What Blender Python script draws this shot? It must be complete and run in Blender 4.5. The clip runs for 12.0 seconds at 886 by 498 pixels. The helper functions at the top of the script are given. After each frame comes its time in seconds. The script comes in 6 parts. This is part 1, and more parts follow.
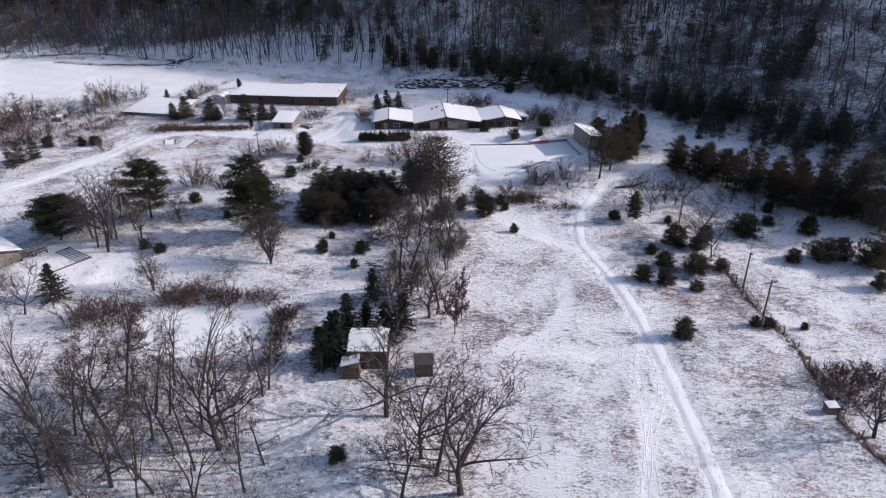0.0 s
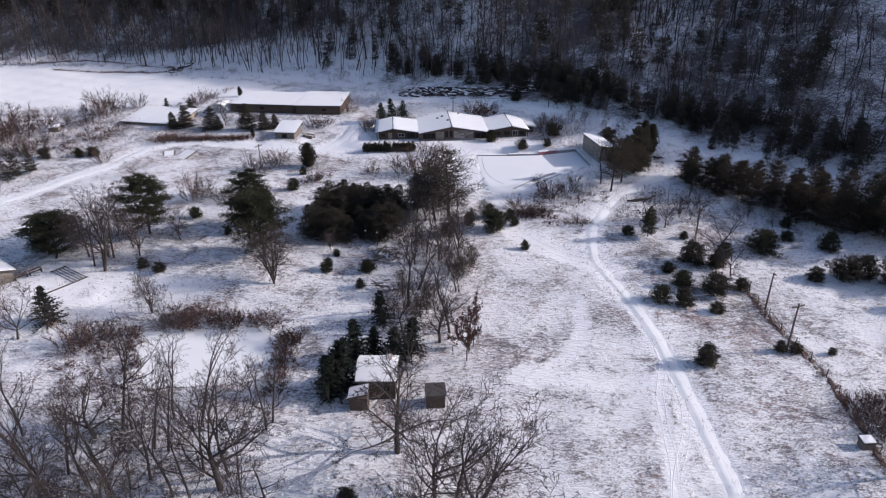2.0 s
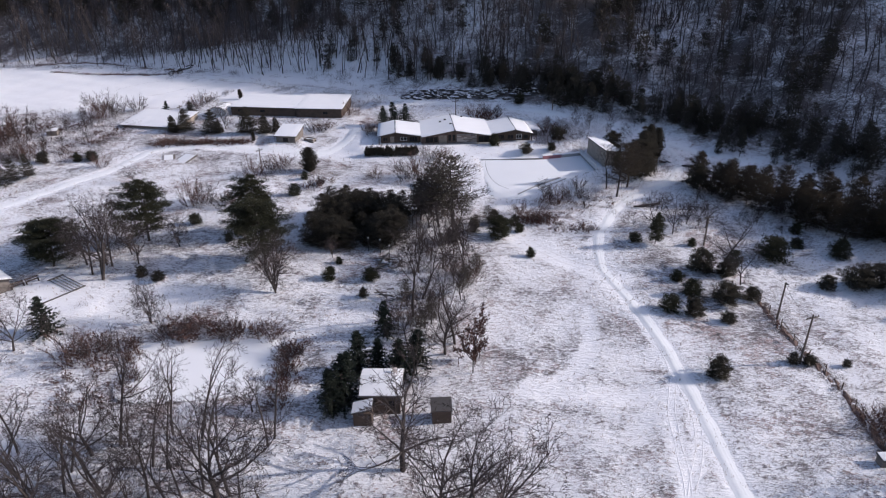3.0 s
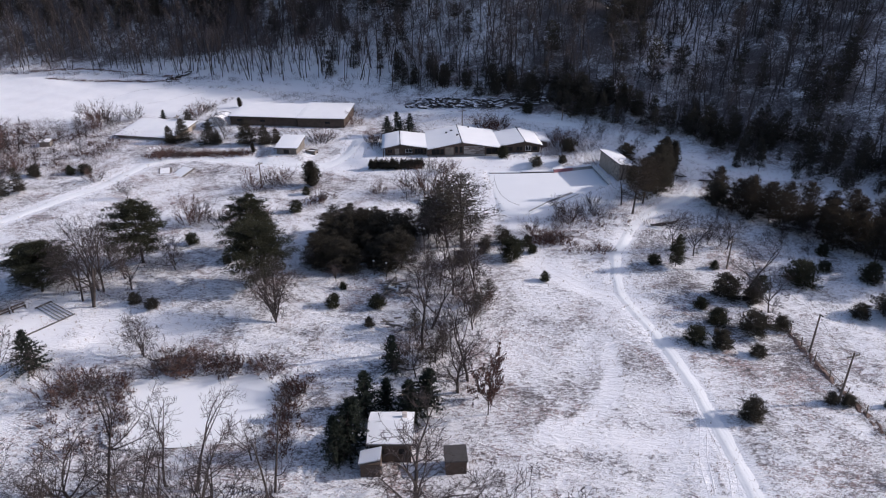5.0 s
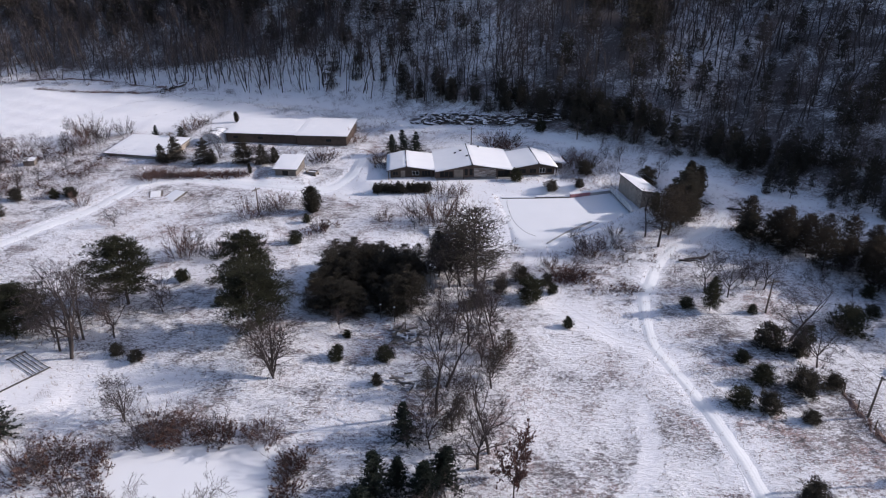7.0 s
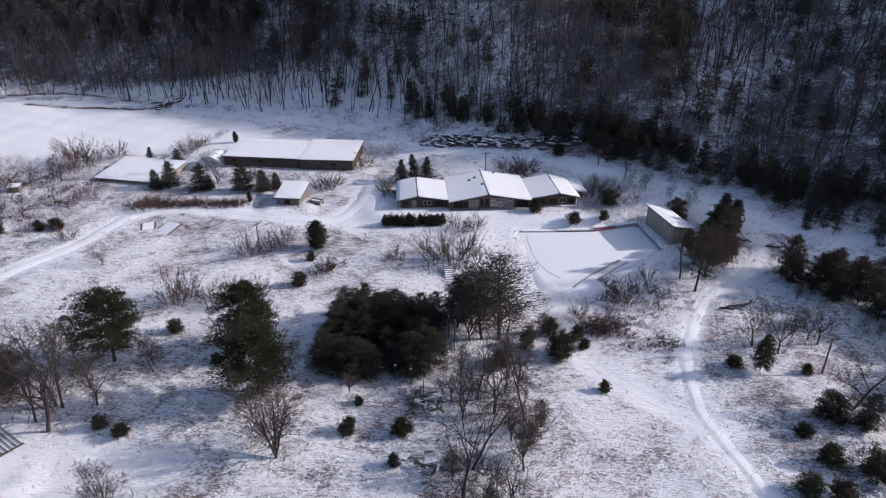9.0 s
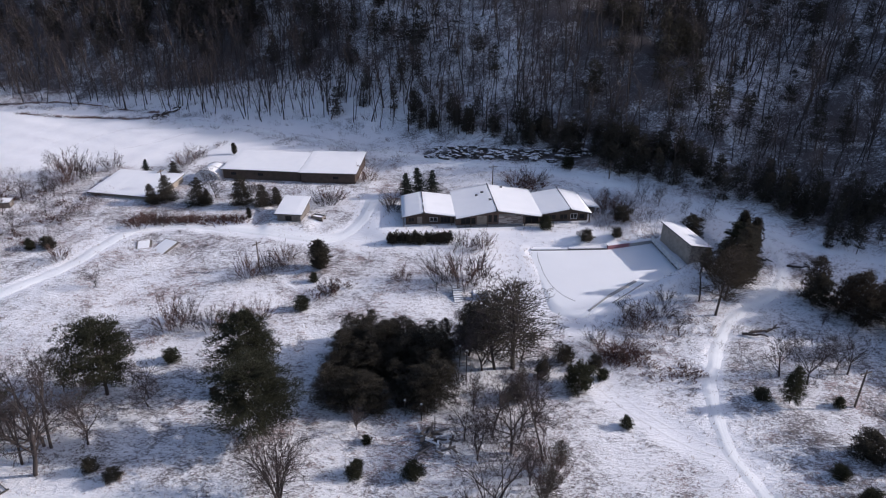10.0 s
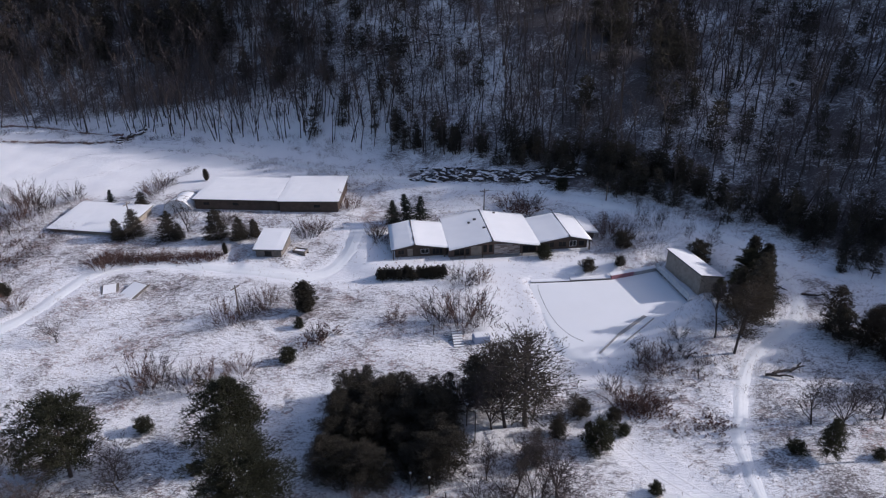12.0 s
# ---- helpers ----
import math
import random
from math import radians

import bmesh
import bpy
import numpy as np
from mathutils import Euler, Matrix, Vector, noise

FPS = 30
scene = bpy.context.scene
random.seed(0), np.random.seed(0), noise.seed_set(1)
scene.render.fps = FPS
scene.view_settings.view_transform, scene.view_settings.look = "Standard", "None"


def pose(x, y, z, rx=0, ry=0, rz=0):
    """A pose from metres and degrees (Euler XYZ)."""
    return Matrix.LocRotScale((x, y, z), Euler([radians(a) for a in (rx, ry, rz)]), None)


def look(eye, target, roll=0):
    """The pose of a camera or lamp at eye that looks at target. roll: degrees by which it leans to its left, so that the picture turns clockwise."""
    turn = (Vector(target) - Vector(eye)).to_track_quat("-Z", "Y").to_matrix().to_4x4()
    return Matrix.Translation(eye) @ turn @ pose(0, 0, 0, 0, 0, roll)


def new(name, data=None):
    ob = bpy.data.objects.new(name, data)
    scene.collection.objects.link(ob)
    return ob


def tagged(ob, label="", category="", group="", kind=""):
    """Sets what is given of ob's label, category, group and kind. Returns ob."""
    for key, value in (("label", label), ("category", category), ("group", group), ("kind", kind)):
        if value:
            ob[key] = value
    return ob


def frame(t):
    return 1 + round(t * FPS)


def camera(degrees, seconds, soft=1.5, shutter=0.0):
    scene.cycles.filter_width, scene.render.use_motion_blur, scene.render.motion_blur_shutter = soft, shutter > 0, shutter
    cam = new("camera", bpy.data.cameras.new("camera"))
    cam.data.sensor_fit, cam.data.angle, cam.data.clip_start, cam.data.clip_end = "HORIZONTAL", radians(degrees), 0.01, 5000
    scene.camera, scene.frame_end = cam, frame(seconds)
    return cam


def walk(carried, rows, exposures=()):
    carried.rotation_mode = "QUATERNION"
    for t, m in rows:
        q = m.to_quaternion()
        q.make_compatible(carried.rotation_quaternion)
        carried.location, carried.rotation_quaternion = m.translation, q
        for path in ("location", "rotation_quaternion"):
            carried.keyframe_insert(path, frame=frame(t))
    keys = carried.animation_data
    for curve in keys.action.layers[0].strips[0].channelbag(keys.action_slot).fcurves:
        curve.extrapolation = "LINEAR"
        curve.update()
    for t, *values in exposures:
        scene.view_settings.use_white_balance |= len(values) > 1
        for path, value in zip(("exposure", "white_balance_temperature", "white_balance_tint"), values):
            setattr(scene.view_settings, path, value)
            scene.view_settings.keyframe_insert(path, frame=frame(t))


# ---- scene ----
UNIT = 1.25          # metres to one step of the plan below
cam = camera(68.5, 12.0, 1.15)
METRES, EYE, TILT, LEAN, TURN = 55.0 * UNIT, 50.0 * UNIT, -26.0, 0.0, 0.0
ROWS = [
    (0.0, 0.0, 0.0, 0.0, 0.0, 0.0, -0.0),
    (0.5, -0.007, 0.018, 0.0124, 0.0, 0.06, 0.02),
    (1.0, -0.0137, 0.0356, 0.0246, 0.01, 0.09, 0.04),
    (1.5, -0.0201, 0.0531, 0.0364, 0.01, 0.15, 0.06),
    (2.0, -0.0265, 0.0701, 0.048, 0.01, 0.2, 0.08),
    (2.5, -0.0326, 0.0875, 0.0594, 0.01, 0.22, 0.1),
    (3.0, -0.039, 0.1056, 0.0712, 0.02, 0.2, 0.11),
    (5.0, -0.0664, 0.2081, 0.1421, 0.04, 0.18, 0.09),
    (5.5, -0.0745, 0.2469, 0.1684, 0.02, 0.15, 0.05),
    (6.0, -0.084, 0.2874, 0.1962, -0.02, 0.17, 0.01),
    (6.5, -0.0949, 0.3302, 0.2256, -0.06, 0.19, -0.04),
    (7.0, -0.1068, 0.3747, 0.2565, -0.08, 0.22, -0.11),
    (9.0, -0.1642, 0.5534, 0.3827, -0.2, 0.43, -0.26),
    (9.5, -0.1802, 0.5976, 0.4135, -0.21, 0.49, -0.29),
    (10.0, -0.1963, 0.6403, 0.443, -0.37, 0.58, -0.2),
    (10.5, -0.2121, 0.6814, 0.472, -0.75, 0.66, 0.03),
    (11.0, -0.2277, 0.7206, 0.4993, -1.22, 0.74, 0.35),
    (11.5, -0.2426, 0.7581, 0.5248, -1.83, 0.8, 0.8),
    (12.0, -0.2569, 0.7927, 0.5484, -2.63, 0.85, 1.39),
]
walk(cam, [(t, pose(0, 0, EYE, TILT, LEAN, TURN) @ pose(METRES * x, METRES * y, METRES * z, 90 + pitch, roll, yaw)) for t, x, y, z, yaw, pitch, roll in ROWS],
     exposures=[(0.0, 0.38, 6300, 19), (6.0, 0.32, 6270, 19), (9.5, 0.31, 6200, 19), (12.0, 0.14, 6100, 19)])

# ---- light: low winter sun from the right, clear sky ----
SUN_EL, SUN_AZ = radians(24.5), radians(5)          # azimuth counted from +x towards +y
sun_dir = Vector((math.cos(SUN_EL) * math.cos(SUN_AZ), math.cos(SUN_EL) * math.sin(SUN_AZ), math.sin(SUN_EL)))
world = bpy.data.worlds.new("sky")
scene.world = world
world.use_nodes = True
sky = world.node_tree.nodes.new("ShaderNodeTexSky")
sky.sky_type, sky.sun_disc = "NISHITA", False
sky.dust_density, sky.ozone_density = 2.5, 1.6
sky.sun_elevation, sky.sun_rotation = SUN_EL, radians(90) - SUN_AZ
back = world.node_tree.nodes["Background"]
back.inputs["Strength"].default_value = 0.121
world.node_tree.links.new(sky.outputs[0], back.inputs["Color"])
sun = new("sun", bpy.data.lights.new("sun", "SUN"))
sun.data.energy, sun.data.angle, sun.data.color = 3.2, radians(0.6), (1.0, 0.95, 0.86)
sun.matrix_world = look(sun_dir * 300, (0, 0, 0))


# ---- materials ----
class Nodes:
    """Short hand for a node material."""

    def __init__(self, name, rough=0.8, metal=0.0):
        self.mat = bpy.data.materials.new(name)
        self.mat.use_nodes = True
        self.tree = self.mat.node_tree
        self.bsdf = self.tree.nodes["Principled BSDF"]
        self.bsdf.inputs["Roughness"].default_value = rough
        self.bsdf.inputs["Metallic"].default_value = metal
        self.geo = self.tree.nodes.new("ShaderNodeTexCoord")

    def link(self, a, b):
        self.tree.links.new(a, b)

    def noise(self, scale, detail=4, rough=0.55, stretch=None, own=False, distort=0.0):
        n = self.tree.nodes.new("ShaderNodeTexNoise")
        n.inputs["Scale"].default_value, n.inputs["Detail"].default_value, n.inputs["Roughness"].default_value = scale, detail, rough
        n.inputs["Distortion"].default_value = distort
        source = self.geo.outputs["Object"] if own else self.world_place()
        if stretch:
            m = self.tree.nodes.new("ShaderNodeMapping")
            m.inputs["Scale"].default_value = stretch
            self.link(source, m.inputs["Vector"])
            source = m.outputs[0]
        self.link(source, n.inputs["Vector"])
        return n.outputs["Fac"]

    def world_place(self):
        return self.tree.nodes.new("ShaderNodeNewGeometry").outputs["Position"]

    def ramp(self, fac, stops):
        r = self.tree.nodes.new("ShaderNodeValToRGB")
        while len(r.color_ramp.elements) < len(stops):
            r.color_ramp.elements.new(0.5)
        for e, (at, c) in zip(r.color_ramp.elements, stops):
            e.position, e.color = at, (*c, 1) if isinstance(c, tuple) else (c, c, c, 1)
        self.link(fac, r.inputs[0])
        return r.outputs[0]

    def mix(self, fac, a, b, blend="MIX"):
        m = self.tree.nodes.new("ShaderNodeMix")
        m.data_type, m.blend_type = "RGBA", blend
        for value, socket in ((fac, m.inputs[0]), (a, m.inputs[6]), (b, m.inputs[7])):
            if isinstance(value, bpy.types.NodeSocket):
                self.link(value, socket)
            elif isinstance(value, tuple):
                socket.default_value = (*value, 1)
            else:
                socket.default_value = value
        return m.outputs[2]

    def math(self, op, a, b):
        m = self.tree.nodes.new("ShaderNodeMath")
        m.operation = op
        for value, socket in ((a, m.inputs[0]), (b, m.inputs[1])):
            if isinstance(value, bpy.types.NodeSocket):
                self.link(value, socket)
            else:
                socket.default_value = value
        return m.outputs[0]

    def random(self):
        return self.tree.nodes.new("ShaderNodeObjectInfo").outputs["Random"]

    def island(self):
        return self.tree.nodes.new("ShaderNodeNewGeometry").outputs["Random Per Island"]

    def bump(self, height, strength, distance):
        b = self.tree.nodes.new("ShaderNodeBump")
        b.inputs["Strength"].default_value, b.inputs["Distance"].default_value = strength, distance
        self.link(height, b.inputs["Height"])
        self.link(b.outputs[0], self.bsdf.inputs["Normal"])

    def done(self, colour):
        if isinstance(colour, tuple):
            self.bsdf.inputs["Base Color"].default_value = (*colour, 1)
        else:
            self.link(colour, self.bsdf.inputs["Base Color"])
        return self.mat


def make_field_snow():
    """Thin snow over tussocks of dry grass: white, with brown and grey specks, barer in places."""
    n = Nodes("thin_snow_over_grass", 0.9)
    tussock = n.noise(0.85, 4, 0.62, (0.62, 1.35, 1), distort=1.1)
    fine = n.noise(2.9, 4, 0.75, (0.75, 1.25, 1), distort=0.6)
    blades = n.noise(8.0, 3, 0.7, (0.8, 1.2, 1))
    patch = n.noise(0.12, 5, 0.62, distort=0.9)
    broad = n.noise(0.03, 3, 0.5)
    rust = n.ramp(n.noise(0.075, 5, 0.65, distort=0.6), [(0.47, 0.0), (0.60, 1.0)])
    warm = n.mix(rust, (0.13, 0.107, 0.11), (0.28, 0.18, 0.165))
    grass = n.mix(n.ramp(n.noise(1.3, 3), [(0.42, 0.0), (0.62, 1.0)]), warm, (0.075, 0.062, 0.062))
    cover = n.math("ADD", n.math("MULTIPLY", fine, 0.46), n.math("MULTIPLY", blades, 0.28))
    cover = n.math("ADD", cover, n.math("MULTIPLY", tussock, 0.26))
    cover = n.math("ADD", cover, n.math("MULTIPLY", n.math("SUBTRACT", patch, 0.5), 0.32))
    cover = n.math("ADD", cover, n.math("MULTIPLY", n.math("SUBTRACT", broad, 0.5), 0.18))
    clean = n.tree.nodes.new("ShaderNodeAttribute")
    clean.attribute_name = "trodden"
    cover = n.math("SUBTRACT", cover, n.math("MULTIPLY", clean.outputs["Fac"], 0.34))
    # leaf litter, plus hillside shade put into the ground colour
    litter = n.tree.nodes.new("ShaderNodeAttribute")
    litter.attribute_name = "litter"
    cover = n.math("ADD", cover, n.math("MULTIPLY", litter.outputs["Fac"], 0.10))
    grass = n.mix(litter.outputs["Fac"], grass, (0.060, 0.048, 0.048))
    bare = n.ramp(cover, [(0.495, 0.0), (0.535, 0.62), (0.59, 0.97)])
    snow = n.mix(n.noise(0.3, 4), (0.88, 0.88, 0.90), (0.79, 0.79, 0.82))
    relief = n.math("ADD", n.math("MULTIPLY", tussock, 1.3), n.math("MULTIPLY", fine, 0.45))
    relief = n.math("MULTIPLY", relief, n.math("SUBTRACT", 1.0, n.math("MULTIPLY", clean.outputs["Fac"], 0.75)))
    n.bump(relief, 0.75, 0.42)
    return n.done(n.mix(bare, snow, grass))


def make_clean_snow(name="packed_snow", a=(0.87, 0.88, 0.89), b=(0.75, 0.76, 0.78), scale=0.7, depth=0.08):
    n = Nodes(name, 0.75)
    f = n.noise(scale, 5, 0.6)
    n.bump(n.noise(3.0, 4, 0.6), 0.25, depth)
    return n.done(n.mix(f, a, b))


def make_bark():
    n = Nodes("bark", 0.95)
    f = n.noise(3.0, 4, 0.6, (1, 1, 0.25))
    c = n.mix(f, (0.026, 0.021, 0.021), (0.078, 0.063, 0.058))
    n.bump(f, 0.5, 0.05)
    return n.done(n.mix(n.random(), c, n.mix(0.5, c, (0.060, 0.045, 0.040))))


def make_twigs(name, a, b):
    n = Nodes(name, 0.95)
    return n.done(n.mix(n.island(), a, b))


def make_needles(name, a, b, c):
    """Needles let some light through."""
    n = Nodes(name, 0.95)
    n.bsdf.inputs["Specular IOR Level"].default_value = 0.08
    f = n.mix(n.math("MULTIPLY", n.island(), 0.7), a, b)
    colour = n.mix(n.math("MULTIPLY", n.noise(0.5, 3), 0.7), f, c)
    thin = n.tree.nodes.new("ShaderNodeBsdfTranslucent")
    n.link(colour, thin.inputs["Color"])
    both = n.tree.nodes.new("ShaderNodeMixShader")
    both.inputs[0].default_value = 0.42
    n.link(n.bsdf.outputs[0], both.inputs[1])
    n.link(thin.outputs[0], both.inputs[2])
    n.link(both.outputs[0], n.tree.nodes["Material Output"].inputs["Surface"])
    return n.done(colour)


def make_boards(name, a, b, wide=0.2, up=False):
    """Weathered boards; grain and stains."""
    n = Nodes(name, 0.85)
    grain = n.noise(4, 5, 0.65, (0.25, 0.25, 3.0) if not up else (3, 3, 0.25))
    stain = n.noise(0.8, 4, 0.6)
    c = n.mix(grain, a, b)
    c = n.mix(n.ramp(stain, [(0.42, 0.0), (0.7, 0.6)]), c, (a[0] * 0.5, a[1] * 0.5, a[2] * 0.5))
    n.bump(grain, 0.3, 0.02)
    return n.done(c)


def make_plain(name, a, b, rough=0.6, metal=0.0, scale=2.0):
    n = Nodes(name, rough, metal)
    f = n.noise(scale, 4, 0.6)
    n.bump(f, 0.2, 0.02)
    return n.done(n.mix(f, a, b))


SNOW_FIELD = make_field_snow()
SNOW_PACKED = make_clean_snow()
SNOW_ROOF = make_clean_snow("roof_snow", (0.86, 0.86, 0.88), (0.78, 0.79, 0.81), 0.4, 0.05)
SNOW_ICE = make_clean_snow("pond_snow", (0.85, 0.86, 0.88), (0.79, 0.80, 0.82), 0.15, 0.03)
RUT_SNOW = make_clean_snow("rutted_snow", (0.88, 0.88, 0.90), (0.70, 0.69, 0.70), 0.9, 0.06)
BARK = make_bark()
TWIGS = make_twigs("twigs", (0.032, 0.025, 0.026), (0.080, 0.060, 0.059))
TWIGS_RED = make_twigs("reddish_twigs", (0.075, 0.042, 0.036), (0.16, 0.095, 0.080))
NEEDLES = make_needles("pine_needles", (0.032, 0.038, 0.025), (0.062, 0.065, 0.040), (0.070, 0.064, 0.046))
NEEDLES_DARK = make_needles("dark_needles", (0.044, 0.044, 0.035), (0.076, 0.072, 0.057), (0.092, 0.076, 0.064))
NEEDLES_BLUE = make_needles("spruce_needles", (0.026, 0.037, 0.031), (0.050, 0.064, 0.052), (0.056, 0.060, 0.046))
NEEDLES_GREY = make_needles("greyish_needles", (0.050, 0.052, 0.042), (0.095, 0.090, 0.070), (0.110, 0.085, 0.070))
NEEDLES_BROWN = make_needles("browned_needles", (0.036, 0.032, 0.024), (0.066, 0.057, 0.042), (0.080, 0.062, 0.050))
LEAVES_BROWN = make_needles("dead_oak_leaves", (0.095, 0.046, 0.038), (0.17, 0.090, 0.074), (0.14, 0.085, 0.075))
GRASS_DRY = make_twigs("dry_grass", (0.22, 0.145, 0.11), (0.42, 0.31, 0.24))
BOARDS_GREY = make_boards("grey_boards", (0.13, 0.11, 0.098), (0.25, 0.22, 0.195))
BOARDS_BROWN = make_boards("brown_boards", (0.060, 0.042, 0.033), (0.13, 0.09, 0.068))
BOARDS_RUSSET = make_boards("peeling_russet_boards", (0.085, 0.055, 0.045), (0.24, 0.165, 0.135))
BOARDS_TAN = make_boards("tan_siding", (0.29, 0.245, 0.205), (0.38, 0.33, 0.28))


def make_stone():
    """Field stone, each piece of its own shade."""
    n = Nodes("field_stone", 0.9)
    f = n.noise(2.2, 4, 0.6)
    n.bump(f, 0.3, 0.03)
    own = n.mix(n.random(), (0.15, 0.095, 0.08), (0.78, 0.70, 0.64))
    return n.done(n.mix(n.math("MULTIPLY", f, 0.55), own, (0.30, 0.24, 0.21)))


STONE = make_stone()
ROCK = make_plain("ledge_rock", (0.05, 0.045, 0.042), (0.17, 0.15, 0.14), 0.95, 0.0, 1.2)


def make_snowy_rock():
    """Dark rock; snow has settled where it is level."""
    n = Nodes("snowy_rock", 0.95)
    f = n.noise(1.4, 5, 0.65)
    rock = n.mix(f, (0.022, 0.019, 0.018), (0.085, 0.072, 0.066))
    split = n.tree.nodes.new("ShaderNodeSeparateXYZ")
    n.link(n.tree.nodes.new("ShaderNodeNewGeometry").outputs["Normal"], split.inputs[0])
    level = n.ramp(n.math("MULTIPLY", n.math("ADD", split.outputs["Z"], n.noise(1.6, 4)), 0.5), [(0.61, 0.0), (0.67, 1.0)])
    n.bump(f, 0.6, 0.15)
    return n.done(n.mix(level, rock, (0.80, 0.80, 0.82)))


SNOWY_ROCK = make_snowy_rock()
CONCRETE = make_plain("stained_concrete", (0.26, 0.25, 0.245), (0.42, 0.41, 0.40), 0.9, 0.0, 1.0)
METAL_DARK = make_plain("dark_flashing", (0.05, 0.045, 0.042), (0.11, 0.10, 0.095), 0.6, 0.3)
WHITE_PAINT = make_plain("flaking_white_paint", (0.55, 0.55, 0.55), (0.78, 0.78, 0.77), 0.6)
FILM = make_plain("milky_film", (0.62, 0.64, 0.67), (0.74, 0.75, 0.77), 0.5)
GLASS = make_plain("dark_window_glass", (0.006, 0.007, 0.008), (0.016, 0.017, 0.019), 0.3)
GLASS.node_tree.nodes["Principled BSDF"].inputs["Specular IOR Level"].default_value = 0.25
POLE_WOOD = make_boards("pole_wood", (0.11, 0.085, 0.068), (0.20, 0.16, 0.13), up=True)
BLUE_TARP = make_plain("faded_blue_tarp", (0.16, 0.22, 0.36), (0.30, 0.36, 0.48), 0.5)
RED_PAINT = make_plain("red_wall_paint", (0.20, 0.06, 0.075), (0.34, 0.17, 0.185), 0.7)
EARTH = make_plain("bare_earth", (0.13, 0.085, 0.072), (0.27, 0.19, 0.165), 0.95, 0.0, 1.5)


# ---- the lie of the land ----
def soft(a, k):
    return k * np.log1p(np.exp(np.minimum(a / k, 50)))


def foot(x):
    x = np.maximum(x, -172)
    return 203 - 0.62 * x - 0.0018 * x * x


def slope_way(x, y):
    """Metres past the foot of the wooded hill."""
    k = -0.62 - 0.0036 * np.maximum(x, -172)
    return (y - foot(x)) / np.sqrt(1 + k * k)


POND_Z, RINK_Z = 3.0, 0.75


def blend_to(z, level, x, y, cx, cy, rx, ry, turn=0.0, edge=0.12):
    """Level ground in a rounded rectangle."""
    c, s = math.cos(turn), math.sin(turn)
    u, v = ((x - cx) * c + (y - cy) * s) / rx, ((y - cy) * c - (x - cx) * s) / ry
    d = (np.abs(u) ** 6 + np.abs(v) ** 6) ** (1 / 6)
    w = np.clip((1 + edge - d) / edge, 0, 1)
    w = w * w * (3 - 2 * w)
    return z * (1 - w) + level * w


POND = [(6.6, 154.6), (31.6, 158.0), (33.2, 147.2), (15.5, 133.4), (9.4, 133.8), (7.4, 142.8)]


def level_in(z, level, x, y, corners, edge=1.3):
    """Level ground inside a convex outline, given clockwise."""
    d = np.full(np.shape(x), -1e9)
    for (ax, ay), (bx, by) in zip(corners, corners[1:] + corners[:1]):
        size = math.hypot(bx - ax, by - ay)
        d = np.maximum(d, ((x - ax) * -(by - ay) + (y - ay) * (bx - ax)) / size)
    w = np.clip(1 - d / edge, 0, 1)
    w = w * w * (3 - 2 * w)
    return z * (1 - w) + level * w


def land(x, y):
    s = slope_way(x, y)
    z = 0.8 + 0.03 * (np.minimum(y, 200) - 75) + 0.10 * soft(s + 36, 8)
    up = soft(s - 3, 6)
    # slope flattened in the east to let low sun reach house and pond
    east = np.clip((x - 8) / 50, 0, 1)
    hill = (0.93 - 0.20 * east) * up - (0.60 - 0.10 * east) * soft(up - 58 + 46 * east, 8)
    # unseen far ridge, added to throw shade over the eastern slope
    hill = hill + 0.55 * east * soft(up - 56, 10)
    z = z + hill * (1 + (hill / 150) ** 6) ** (-1 / 6)
    z = z + 1.1 * np.exp(-((0.59 * (x - 24) - 0.81 * (y - 139) - 2.2) / 1.8) ** 2) * np.clip(1.6 - np.abs(0.81 * (x - 24) + 0.59 * (y - 139)) / 9, 0, 1)
    z = z + 1.0 * np.exp(-((x + 40) / 22) ** 2 - ((y - 99) / 9) ** 2)
    return z


def rough(x, y):
    """Small swells, none on levelled ground."""
    return 0.18 * np.sin(x * 0.21 + 1.3 * np.sin(y * 0.13)) * np.sin(y * 0.19 + 0.7) + 0.09 * np.sin(x * 0.53 + y * 0.31) * np.sin(y * 0.47 - x * 0.17)


def ground_z(x, y):
    x, y = np.asarray(x, float), np.asarray(y, float)
    s = slope_way(x, y)
    z = land(x, y) + rough(x, y) * np.clip(1.4 + s / 60, 1, 4)
    z = z + np.clip((s - 6) / 20, 0, 1) * (1.2 * np.sin(x * 0.11 + y * 0.07) * np.sin(y * 0.13) + 0.8 * np.sin(x * 0.23 - y * 0.29))
    z = blend_to(z, 4.6, x, y, 0.5, 168, 23, 8.5, 0.05, 0.25)
    z = blend_to(z, 4.0, x, y, 35.6, 152.6, 4.2, 7.5, 0.18, 0.35)
    z = blend_to(z, 5.35, x, y, -44.5, 191.5, 17.5, 9.5, -0.09, 0.35)
    z = blend_to(z, 4.05, x, y, -41.2, 167.6, 4.0, 5.0, -0.1, 0.5)
    z = level_in(z, POND_Z - 0.12, x, y, POND)
    z = blend_to(z, RINK_Z - 0.1, x, y, -33.3, 76.0, 9.6, 6.3, 0.06, 0.12)
    z = blend_to(z, 1.9, x, y, -62, 92, 7.5, 6.0, 0.3, 0.2)
    return z


def gz(x, y):
    return float(ground_z(x, y))


# ---- helpers for building ----
def mesh_of(name, verts, faces, mat, smooth=False):
    me = bpy.data.meshes.new(name)
    me.from_pydata([tuple(v) for v in verts], [], faces)
    me.materials.append(mat)
    if smooth:
        me.polygons.foreach_set("use_smooth", [True] * len(me.polygons))
    me.update()
    return me


def in_metres(me):
    """A mesh drawn on the plan, brought to metres."""
    me.transform(Matrix.Scale(UNIT, 4))
    return me


